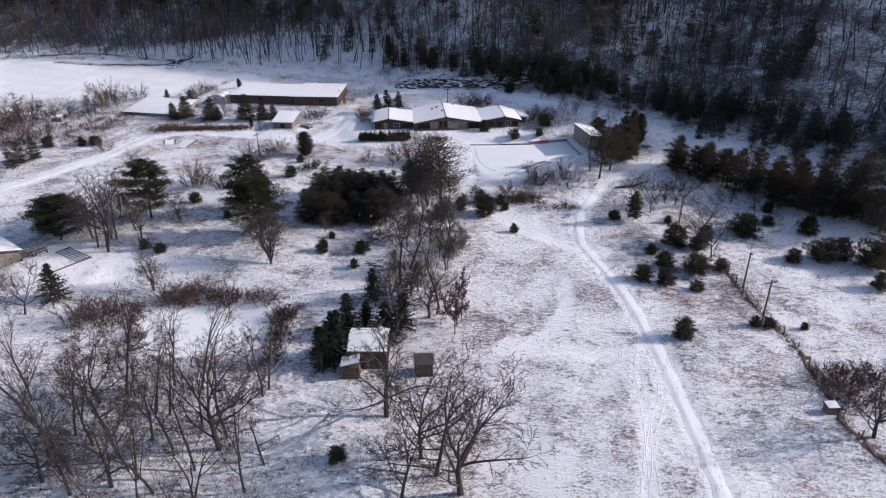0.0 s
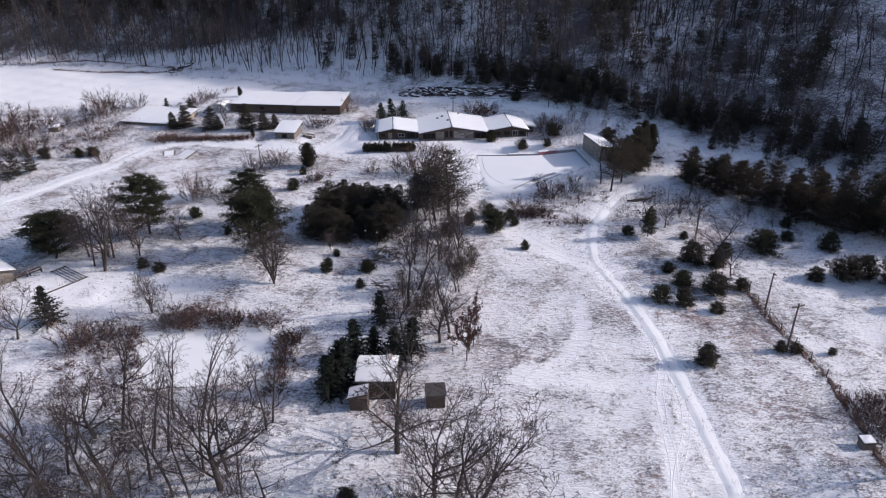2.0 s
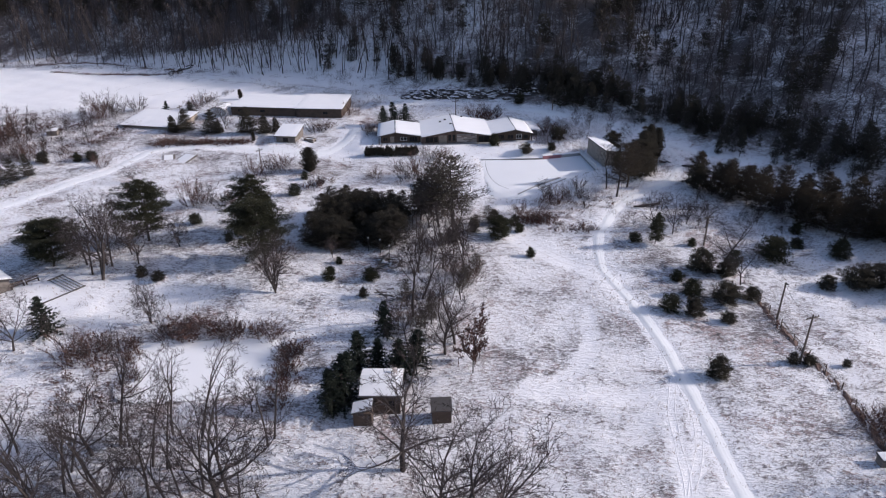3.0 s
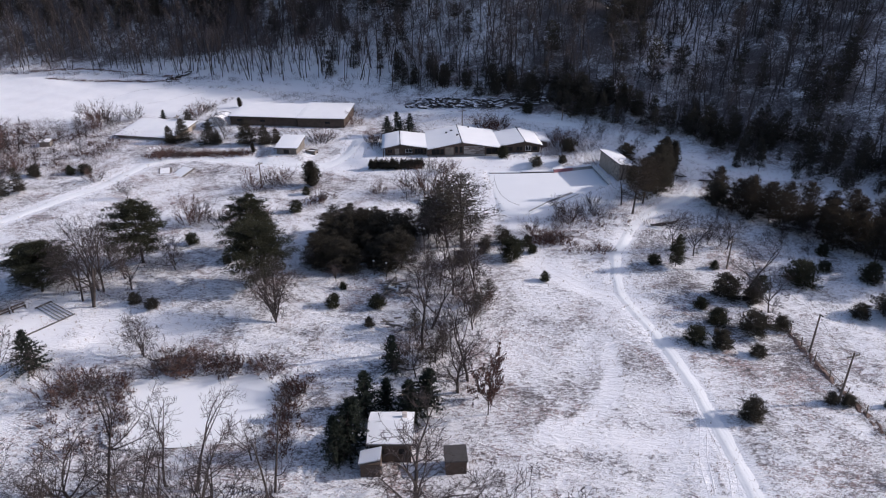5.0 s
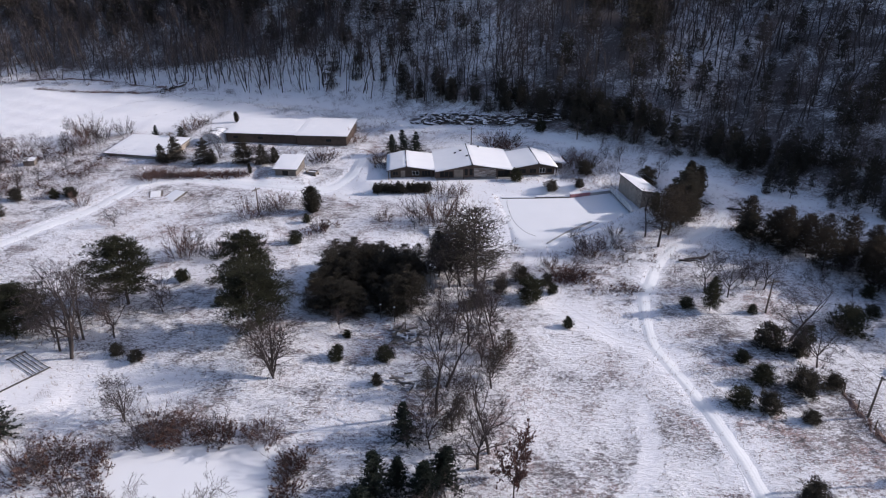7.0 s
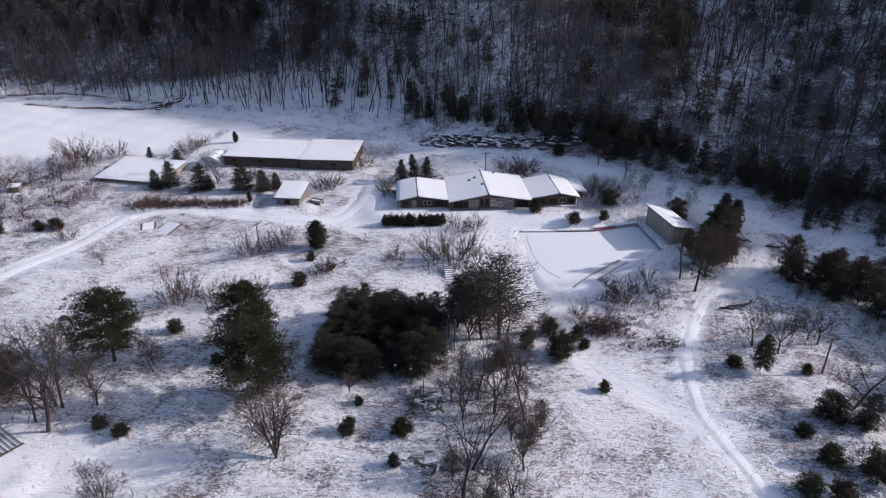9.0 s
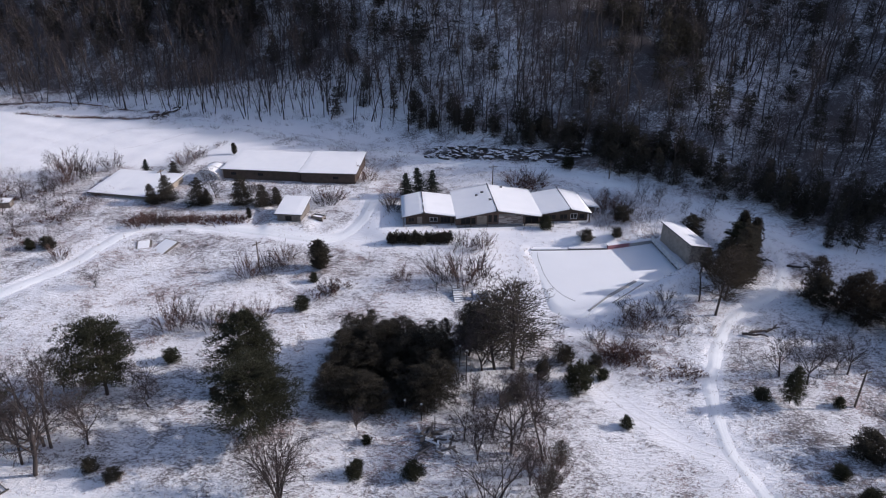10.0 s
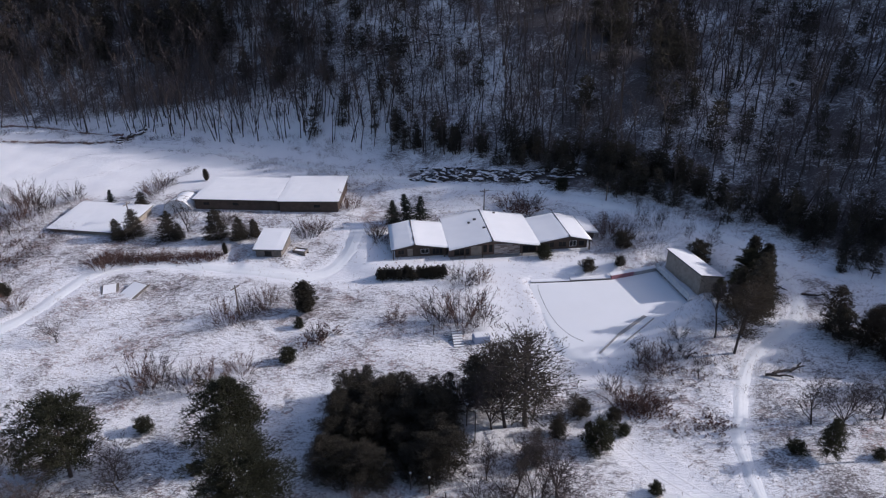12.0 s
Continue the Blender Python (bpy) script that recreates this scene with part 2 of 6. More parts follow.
def thing(name, x, y, z=None, turn=0.0, label="", category="", group="", kind=""):
    ob = new(name)
    ob.empty_display_size = 0.3
    ob.matrix_basis = Matrix.Scale(UNIT, 4) @ pose(x, y, gz(x, y) if z is None else z, 0, 0, turn)
    return tagged(ob, label, category, group, kind)


def part(name, data, mat, parent, label=""):
    """One mesh under a thing. data: a bmesh, or a ready mesh."""
    if isinstance(data, bmesh.types.BMesh):
        me = bpy.data.meshes.new(name)
        bmesh.ops.recalc_face_normals(data, faces=data.faces)
        data.to_mesh(me)
        data.free()
        me.materials.append(mat)
    else:
        me = data
    ob = new(name, me)
    ob.parent = parent
    return tagged(ob, label)


def box(x0, y0, z0, x1, y1, z1, bevel=0.0, bm=None):
    bm = bm or bmesh.new()
    m = Matrix.Translation(((x0 + x1) / 2, (y0 + y1) / 2, (z0 + z1) / 2)) @ Matrix.Diagonal((abs(x1 - x0), abs(y1 - y0), abs(z1 - z0), 1))
    made = bmesh.ops.create_cube(bm, size=1, matrix=m)
    if bevel:
        edges = list({e for v in made["verts"] for e in v.link_edges})
        bmesh.ops.bevel(bm, geom=edges, offset=bevel, segments=2, affect="EDGES", profile=0.6)
    return bm


def prism(outline, y0, y1, bm=None):
    """A solid whose outline in x and z runs from y0 to y1."""
    bm = bm or bmesh.new()
    a = [bm.verts.new((x, y0, z)) for x, z in outline]
    b = [bm.verts.new((x, y1, z)) for x, z in outline]
    bm.faces.new(a), bm.faces.new(b[::-1])
    for i in range(len(a)):
        j = (i + 1) % len(a)
        bm.faces.new((a[j], a[i], b[i], b[j]))
    return bm


def beam(p, q, r=0.08, sides=6, bm=None, r2=None):
    """A round bar from p to q."""
    bm = bm or bmesh.new()
    p, q = Vector(p), Vector(q)
    m = Matrix.Translation((p + q) / 2) @ (q - p).to_track_quat("Z", "Y").to_matrix().to_4x4()
    bmesh.ops.create_cone(bm, cap_ends=True, segments=sides, radius1=r, radius2=r if r2 is None else r2, depth=(q - p).length, matrix=m)
    return bm


class Sticks:
    """Gathers tapered bars and blades into one mesh."""

    def __init__(self):
        self.v, self.f = [], []

    def bar(self, pts, radii, sides=3):
        base = len(self.v)
        n = len(pts)
        for i, p in enumerate(pts):
            d = (pts[min(i + 1, n - 1)] - pts[max(i - 1, 0)]).normalized()
            u = d.orthogonal().normalized()
            w = d.cross(u)
            for k in range(sides):
                a = 2 * math.pi * k / sides
                self.v.append(p + radii[i] * (math.cos(a) * u + math.sin(a) * w))
        for i in range(n - 1):
            for k in range(sides):
                a, b = base + i * sides + k, base + i * sides + (k + 1) % sides
                self.f.append((a, b, b + sides, a + sides))

    def blade(self, p, d, w):
        """A thin leaf: one triangle from p along d, w its half width."""
        base = len(self.v)
        self.v += [p - w, p + w, p + d]
        self.f.append((base, base + 1, base + 2))

    def mesh(self, name, mat, smooth=False):
        return mesh_of(name, self.v, self.f, mat, smooth)


def around(rng, up=0.0):
    while True:
        v = Vector((rng.uniform(-1, 1), rng.uniform(-1, 1), rng.uniform(-1, 1)))
        if 0.1 < v.length < 1:
            return (v.normalized() + Vector((0, 0, up))).normalized()


def fused(meshes, name="fused"):
    """One mesh of several, keeping their materials. Returns the mesh and the materials."""
    mats, v, f, slot = [], [], [], []
    for me in meshes:
        at = []
        for m in me.materials:
            if m not in mats:
                mats.append(m)
            at.append(mats.index(m))
        base = len(v)
        v += [tuple(a.co) for a in me.vertices]
        for p in me.polygons:
            f.append([base + i for i in p.vertices])
            slot.append(at[p.material_index])
    out = bpy.data.meshes.new(name)
    out.from_pydata(v, [], f)
    for m in mats:
        out.materials.append(m)
    out.polygons.foreach_set("material_index", slot)
    return out, mats


# ---- kinds of plant ----
def grow(rng, store, p, d, length, r, depth, spec):
    """A limb with its own limbs."""
    if depth >= 2 and depth >= spec["depth"]:
        bend = around(rng) * 0.25
        store[2].blade(p, (d + bend).normalized() * length, d.cross(around(rng)).normalized() * spec.get("twig", 0.0011))
        return
    segs, sides = spec.get("cut", {}).get(depth) or ((7, 6) if depth == 0 else (4, 4) if depth == 1 else (3, 3) if depth == 2 else (2, 3))
    pts, radii = [p.copy()], [r]
    way = d.copy()
    for i in range(segs):
        way = (way + around(rng) * spec["wobble"] + Vector((0, 0, spec["lift"] if depth else 0.12))).normalized()
        p = p + way * (length / segs)
        pts.append(p.copy())
        radii.append(max(r * (1 - (0.72 if depth == 0 else 0.80) * (i + 1) / segs), 0.0011))
    store[min(depth, 2)].bar(pts, radii, sides)
    if depth >= spec["depth"]:
        return
    count = spec["count"][depth]
    for k in range(count):
        f = spec["bare"] + (1 - spec["bare"]) * (k + rng.random()) / count if depth == 0 else 0.25 + 0.75 * (k + rng.random()) / count
        i = min(int(f * segs), segs - 1)
        q = pts[i].lerp(pts[i + 1], f * segs - i)
        axis = (pts[i + 1] - pts[i]).normalized()
        side = axis.cross(around(rng))
        if side.length < 0.05:
            continue
        child = (axis * rng.uniform(*spec["along"]) + side.normalized()).normalized()
        reach = length * (spec["reach"][depth]) * rng.uniform(0.65, 1.15) * (1.15 - 0.55 * f if depth == 0 else 1.1 - 0.5 * f)
        grow(rng, store, q, child, reach, max(radii[i] * spec["thin"], 0.0016), depth + 1, spec)


def fork_meshes(seed, r=0.016, clear=0.3, leaders=3, sides=4, spread=0.55, limbs=(6, 6, 7), twig=0.0016):
    """A leafless tree one metre high: the trunk forks into leaders, whose long limbs arch up and out."""
    rng = random.Random(seed)
    store = [Sticks(), Sticks(), Sticks()]

    def arm(p, d, length, thick, level):
        if level == 4:
            store[2].blade(p, (d + around(rng) * 0.3).normalized() * length, d.cross(around(rng)).normalized() * twig)
            return
        segs = (6, 5, 3, 2)[level]
        pts, radii, way = [p.copy()], [thick], d.copy()
        bend = around(rng) * (0.05, 0.16, 0.2, 0.2)[level]
        for i in range(segs):
            way = (way + bend + around(rng) * (0.07, 0.17, 0.24, 0.26)[level] + Vector((0, 0, (0.08, 0.11, 0.08, 0.06)[level]))).normalized()
            p = p + way * (length / segs)
            pts.append(p.copy())
            radii.append(max(thick * (1 - (0.45, 0.78, 0.8, 0.8)[level] * (i + 1) / segs), 0.0009))
        store[min(level, 2) if level < 2 else 2 if level == 3 else 1].bar(pts, radii, (6, 4, 3, 3)[level])
        if level == 0:
            turn = rng.random() * 6.28
            for k in range(leaders):
                a = turn + 6.28 * (k + rng.uniform(-0.25, 0.25)) / leaders
                lean = spread * rng.uniform(0.45 if leaders < 8 else 0.1, 1.1)
                arm(pts[-1], Vector((math.cos(a) * lean, math.sin(a) * lean, 1)).normalized(), rng.uniform(0.5, 0.68) * (1.15 - clear), radii[-1] * 0.82, 1)
            for k in range(sides):
                a, f = rng.random() * 6.28, rng.uniform(0.45, 0.98)
                q = pts[int(f * segs)]
                arm(q, Vector((math.cos(a), math.sin(a), rng.uniform(0.15, 0.7))).normalized(), rng.uniform(0.26, 0.44), thick * 0.42, 1)
            return
        count = limbs[level - 1]
        for k in range(count):
            f = 0.22 + 0.78 * (k + rng.random()) / count
            i = min(int(f * segs), segs - 1)
            q = pts[i].lerp(pts[i + 1], f * segs - i)
            axis = (pts[i + 1] - pts[i]).normalized()
            side = axis.cross(around(rng))
            if side.length < 0.05:
                continue
            child = (axis * rng.uniform(0.5, 1.3) + side.normalized()).normalized()
            arm(q, child, length * rng.uniform(0.38, 0.62) * (1.15 - 0.5 * f), max(radii[i] * 0.55, 0.0012), level + 1)

    arm(Vector((0, 0, -0.03)), Vector((rng.gauss(0, 0.09), rng.gauss(0, 0.09), 1)).normalized(), clear, r, 0)
    top = max(v.z for st in store for v in st.v)
    for st in store:
        st.v = [v / top for v in st.v]
    return [store[0].mesh("trunk", BARK, True), fused([store[1].mesh("limb", BARK, True), store[2].mesh("twig", TWIGS)], "crown")[0]]


def tuft(rng, sticks, p, way, size, n, wide=0.10):
    """Needles: a spray of thin blades round a shoot."""
    for _ in range(n):
        d = (way * 0.7 + around(rng) * 0.9).normalized() * size * rng.uniform(0.6, 1.2)
        side = d.cross(around(rng)).normalized() * size * wide * rng.uniform(0.7, 1.5)
        sticks.blade(p, d, side)


def conifer_meshes(seed, needles, kind, h=10.0, radius=2.2, whorls=22, arms=7, bare=0.06, size=0.42, n=7, ragged=0.25, wide=0.13, fill=3):
    """kind: cone (spruce), pine (layered, broken crown), column (cedar)."""
    rng = random.Random(seed)
    trunk, limbs, leaf = Sticks(), Sticks(), Sticks()
    pts, radii = [], []
    x = y = 0.0
    for i in range(8):
        pts.append(Vector((x, y, h * 0.97 * i / 7 - 0.2)))
        radii.append(h * 0.016 * (1 - 0.92 * i / 7))
        x, y = x + rng.gauss(0, 0.012 * h), y + rng.gauss(0, 0.012 * h)
    trunk.bar(pts, radii, 6)

    def axis(f):
        i = min(int(f * 7), 6)
        return pts[i].lerp(pts[i + 1], f * 7 - i)

    for k in range(whorls):
        f = bare + (1 - bare) * (k + 0.5 * rng.random()) / whorls
        if kind == "cone":
            reach, rise = radius * (1 - f) ** 0.85 + 0.12, -0.12 + 0.45 * f
        elif kind == "column":
            reach, rise = radius * (math.sin(math.pi * min(0.2 + 0.8 * f, 1)) ** 0.6) + 0.06, 0.9
        else:
            reach, rise = radius * (0.6 + 0.4 * min(f * 2.6, 1)) * (1 - f ** 3.2) ** 0.55 + 0.1, 0.05 + 0.5 * f
        level = rng.uniform(0.7, 1.15) if kind == "pine" else 1
        turn = rng.random() * 6.28
        for a in range(arms):
            if rng.random() < ragged * 0.5:
                continue
            ang = turn + 2 * math.pi * (a + rng.uniform(-0.3, 0.3)) / arms
            r = reach * level * rng.uniform(1 - ragged * 1.4, 1 + ragged * 0.6)
            start = axis(f)
            way = Vector((math.cos(ang), math.sin(ang), rise + rng.gauss(0, 0.1))).normalized()
            end = start + way * r + Vector((0, 0, -0.06 * r * r * (1 - f) if kind == "cone" else 0.05 * r))
            limbs.bar([start, start.lerp(end, 0.55) + around(rng) * 0.06 * r, end], [0.012 * h * (1 - f) + 0.015, 0.02, 0.008], 3)
            for g in (0.2, 0.45, 0.65):
                tuft(rng, leaf, start.lerp(end, g), way, h * 0.045, fill, 0.34)
            clumps = max(2, int(r / (size * 0.55)))
            for c in range(clumps):
                g = (c + 0.8) / clumps
                if kind == "pine" and g < 0.3:
                    continue
                p = start.lerp(end, g) + around(rng) * size * 0.45 * (0.5 + g)
                tuft(rng, leaf, p, (way + Vector((0, 0, 0.35 if kind != "cone" else 0.1))).normalized(), size, n, wide)
    tuft(rng, leaf, axis(0.98), Vector((0, 0, 1)), size, n * 2, wide)
    top = max(v.z for v in leaf.v)
    for s in (trunk, limbs, leaf):
        s.v = [v / top for v in s.v]
    return [trunk.mesh("trunk", BARK, True), fused([limbs.mesh("limb", BARK), leaf.mesh("needle", needles)], "crown")[0]]


def plume_meshes(seed, needles, h=9.5, radius=4.4, bare=0.06, whorls=16, arms=6, per=36, size=0.8, blade=0.30, wide=0.12, sharp=2.0, ragged=0.35, gap=0.1, fan=0.28, low=0.62, rise=0.75, flat=0.36):
    """A pine: whorls of boughs, each ending in flat upturned plumes of fine needles, with gaps between the layers."""
    rng = random.Random(seed)
    trunk, limbs, leaf = Sticks(), Sticks(), Sticks()
    lean = Vector((rng.gauss(0, 0.03), rng.gauss(0, 0.03), 1))
    trunk.bar([lean * (h * 0.95 * i / 6) + Vector((rng.gauss(0, 0.05), rng.gauss(0, 0.05), -0.2)) for i in range(7)], [h * 0.017 * (1 - 0.14 * i) for i in range(7)], 6)
    heavy = [rng.uniform(0.78, 1.15) for _ in range(6)]
    for k in range(whorls):
        g = (k + rng.uniform(0.1, 0.9)) / whorls
        z = h * (bare + (0.97 - bare) * g)
        most = radius * (low + (1 - low) * min(g / 0.28, 1)) * max(1 - g ** sharp, 0.0) ** 0.75 * rng.uniform(0.78, 1.12) + 0.12
        turn = rng.random() * 6.28
        for a in range(arms):
            if rng.random() < gap:
                continue
            ang = turn + 6.2832 * (a + rng.uniform(-0.35, 0.35)) / arms
            r = most * rng.uniform(1 - ragged, 1.05) * heavy[int(ang / 6.2832 * 6) % 6]
            up = rise * g + rng.gauss(0, 0.08)
            out = Vector((math.cos(ang), math.sin(ang), 0))
            side = Vector((-out.y, out.x, 0))
            base = lean * z
            tip = base + out * r + Vector((0, 0, up * r + 0.10 * r))
            mid = base.lerp(tip, 0.55) - Vector((0, 0, 0.05 * r))
            limbs.bar([base, mid, tip], [0.045 * h / 9, 0.028 * h / 9, 0.010], 3)
            clumps = max(1, int(r / (size * 0.62)))
            for c in range(clumps):
                f = 0.30 + 0.70 * (c + rng.random()) / clumps
                mid_c = base.lerp(tip, f) + side * rng.uniform(-1, 1) * fan * r * f
                s = size * rng.uniform(0.6, 1.1) * (0.75 + 0.35 * f) * (1 - 0.35 * g)
                for j in range(per):
                    t, q = rng.random() * 6.2832, math.sqrt(rng.random())
                    p = mid_c + Vector((math.cos(t) * q * s, math.sin(t) * q * s, rng.gauss(0, flat * 0.5) * s + 0.22 * s * (1 - q)))
                    w = (out * 0.55 + Vector((math.cos(t) * q * 0.6, math.sin(t) * q * 0.6, 0.55)) + around(rng) * 0.75).normalized() * blade * rng.uniform(0.6, 1.25)
                    leaf.blade(p, w, w.cross(around(rng)).normalized() * blade * wide * rng.uniform(0.8, 1.5))
    for j in range(per):
        leaf.blade(lean * (h * 0.96), (Vector((0, 0, 1)) + around(rng) * 0.7).normalized() * blade * 1.5, around(rng) * blade * wide)
    top = max(v.z for v in leaf.v)
    for st in (trunk, limbs, leaf):
        st.v = [v / top for v in st.v]
    return [trunk.mesh("trunk", BARK, True), fused([limbs.mesh("limb", BARK), leaf.mesh("needle", needles)], "crown")[0]]


def shrub_meshes(seed, needles, n_clumps=330, size=0.15, n=9, flat=1.0, wide=0.11):
    """An evergreen shrub one metre high: several leaning leaders, spiky and uneven in outline."""
    rng = random.Random(seed)
    stems, leaf = Sticks(), Sticks()
    leaders = []
    for k in range(rng.randint(5, 8)):
        ang, out = rng.random() * 6.28, rng.uniform(0.08, 0.30) * flat
        leaders.append((Vector((math.cos(ang) * out, math.sin(ang) * out, 0)), rng.uniform(0.6, 1.0) * (1.05 - out), rng.uniform(0.20, 0.30)))
    leaders[0] = (Vector((0.03, 0.0, 0)), 1.0, 0.24)
    for base, h, r in leaders:
        tuft(rng, leaf, base + Vector((0, 0, h * 0.25)), Vector((0, 0, 1)), h * 0.45, 9, 0.22)
        stems.bar([Vector((0, 0, -0.05)), base * 0.7 + Vector((0, 0, h * 0.3)), base + Vector((0, 0, h * 0.85))], [0.022, 0.015, 0.005])
    for i in range(n_clumps):
        base, h, r = leaders[i % len(leaders)]
        f = rng.random() ** 0.8
        ang = rng.random() * 6.28
        reach = r * (1 - f ** 2.2) ** 0.6 * rng.uniform(0.5, 1.15) * (1 + 0.5 * (flat - 1))
        p = base + Vector((math.cos(ang) * reach, math.sin(ang) * reach, 0.04 + f * h * 0.9))
        tuft(rng, leaf, p, Vector((math.cos(ang) * 0.8, math.sin(ang) * 0.8, 0.8)).normalized(), size * 0.75, n, wide)
    top = max(v.z for v in leaf.v)
    for s in (stems, leaf):
        s.v = [v / top for v in s.v]
    return [stems.mesh("stem", BARK), leaf.mesh("foliage", needles)]


def brush_meshes(seed, twig_mat, stems=42, width=0.9, fork=28, fine=False):
    """A leafless thicket one metre high: thin stems that arch outwards and fork into a haze of twigs."""
    rng = random.Random(seed)
    s = Sticks()
    t = Sticks()
    for _ in range(stems):
        a, r = rng.random() * 6.28, rng.random() ** 0.5 * width * 0.42
        p = Vector((math.cos(a) * r, math.sin(a) * r, -0.04))
        bow = rng.uniform(0.3, 1.3) * (0.45 + r)
        d = Vector((math.cos(a) * bow, math.sin(a) * bow, 1)).normalized()
        h = rng.uniform(0.5, 1.0) * (1.05 - 0.45 * r / width)
        mid = p + Vector((d.x * 0.7, d.y * 0.7, d.z)) * h * 0.5 + around(rng) * 0.06
        end = p + d * h + around(rng) * 0.14
        if fine:
            s.blade(p, end - p, (end - p).cross(around(rng)).normalized() * 0.008)
        else:
            s.bar([p, mid, end], [0.0042, 0.0030, 0.0012])
        for _ in range(fork):
            f = rng.uniform(0.3, 0.98)
            q = p.lerp(mid, f * 2) if f < 0.5 else mid.lerp(end, f * 2 - 1)
            w = (d + around(rng) * 1.0).normalized() * h * rng.uniform(0.10, 0.28)
            t.blade(q, w, w.cross(around(rng)).normalized() * 0.0056)
    if fine:
        return [fused([s.mesh("stem", BARK), t.mesh("twig", twig_mat)], "brushwood")[0]]
    return [s.mesh("brushwood", BARK), t.mesh("twig_crown", twig_mat)]


def plant(name, meshes, x, y, h, rng, label, category, group, wide=1.0, tilt=3.0, sink=0.05):
    single = len(meshes) == 1
    ob = new(name, meshes[0] if single else None)
    w = h * wide * rng.uniform(0.92, 1.08)
    m = Matrix.Scale(UNIT, 4) @ Matrix.LocRotScale((x, y, gz(x, y) - sink), Euler((radians(rng.gauss(0, tilt)), radians(rng.gauss(0, tilt)), rng.random() * 6.28)), (w, w, h))
    ob.matrix_basis = m
    tagged(ob, label, category, group)
    for me in () if single else meshes:
        part(me.name.split(".")[0], me, None, ob)
    return ob


def joined(name, meshes, places, mats, label, category):
    """Many copies of a few meshes as one object of stuff. places: mesh index, matrix."""
    data = []
    for me in meshes:
        v = np.empty(len(me.vertices) * 3)
        me.vertices.foreach_get("co", v)
        loops = np.empty(len(me.loops), int)
        me.loops.foreach_get("vertex_index", loops)
        sizes = np.empty(len(me.polygons), int)
        me.polygons.foreach_get("loop_total", sizes)
        slot = np.empty(len(me.polygons), int)
        me.polygons.foreach_get("material_index", slot)
        data.append((v.reshape(-1, 3), loops, sizes, slot))
    vs, ls, ss, ms, base = [], [], [], [], 0
    for i, m in places:
        v, loops, sizes, slot = data[i]
        m = np.array(m)
        vs.append((v @ m[:3, :3].T + m[:3, 3]) * UNIT)
        ls.append(loops + base)
        ss.append(sizes)
        ms.append(slot)
        base += len(v)
    vs, ls, ss, ms = (np.concatenate(a) for a in (vs, ls, ss, ms))
    me = bpy.data.meshes.new(name)
    me.vertices.add(len(vs))
    me.vertices.foreach_set("co", vs.ravel())
    me.loops.add(len(ls))
    me.loops.foreach_set("vertex_index", ls)
    me.polygons.add(len(ss))
    me.polygons.foreach_set("loop_start", np.concatenate(([0], np.cumsum(ss)[:-1])))
    for mat in mats:
        me.materials.append(mat)
    me.polygons.foreach_set("material_index", ms)
    me.update(calc_edges=True)
    me.validate()
    return tagged(new(name, me), label, category, kind="stuff")


# ---- ground: one sheet, fine in the valley, coarse to the horizon ----
def axis_steps(lo, hi, fine, far, growth=1.25):
    mid = list(np.arange(lo, hi + 0.01, fine))
    step, a = fine, []
    while (mid[0] - sum(a)) > -far:
        step *= growth
        a.append(step)
    low = list(mid[0] - np.cumsum(a))[::-1]
    step, b = fine, []
    while (mid[-1] + sum(b)) < far:
        step *= growth
        b.append(step)
    return np.array(low + mid + list(mid[-1] + np.cumsum(b)))


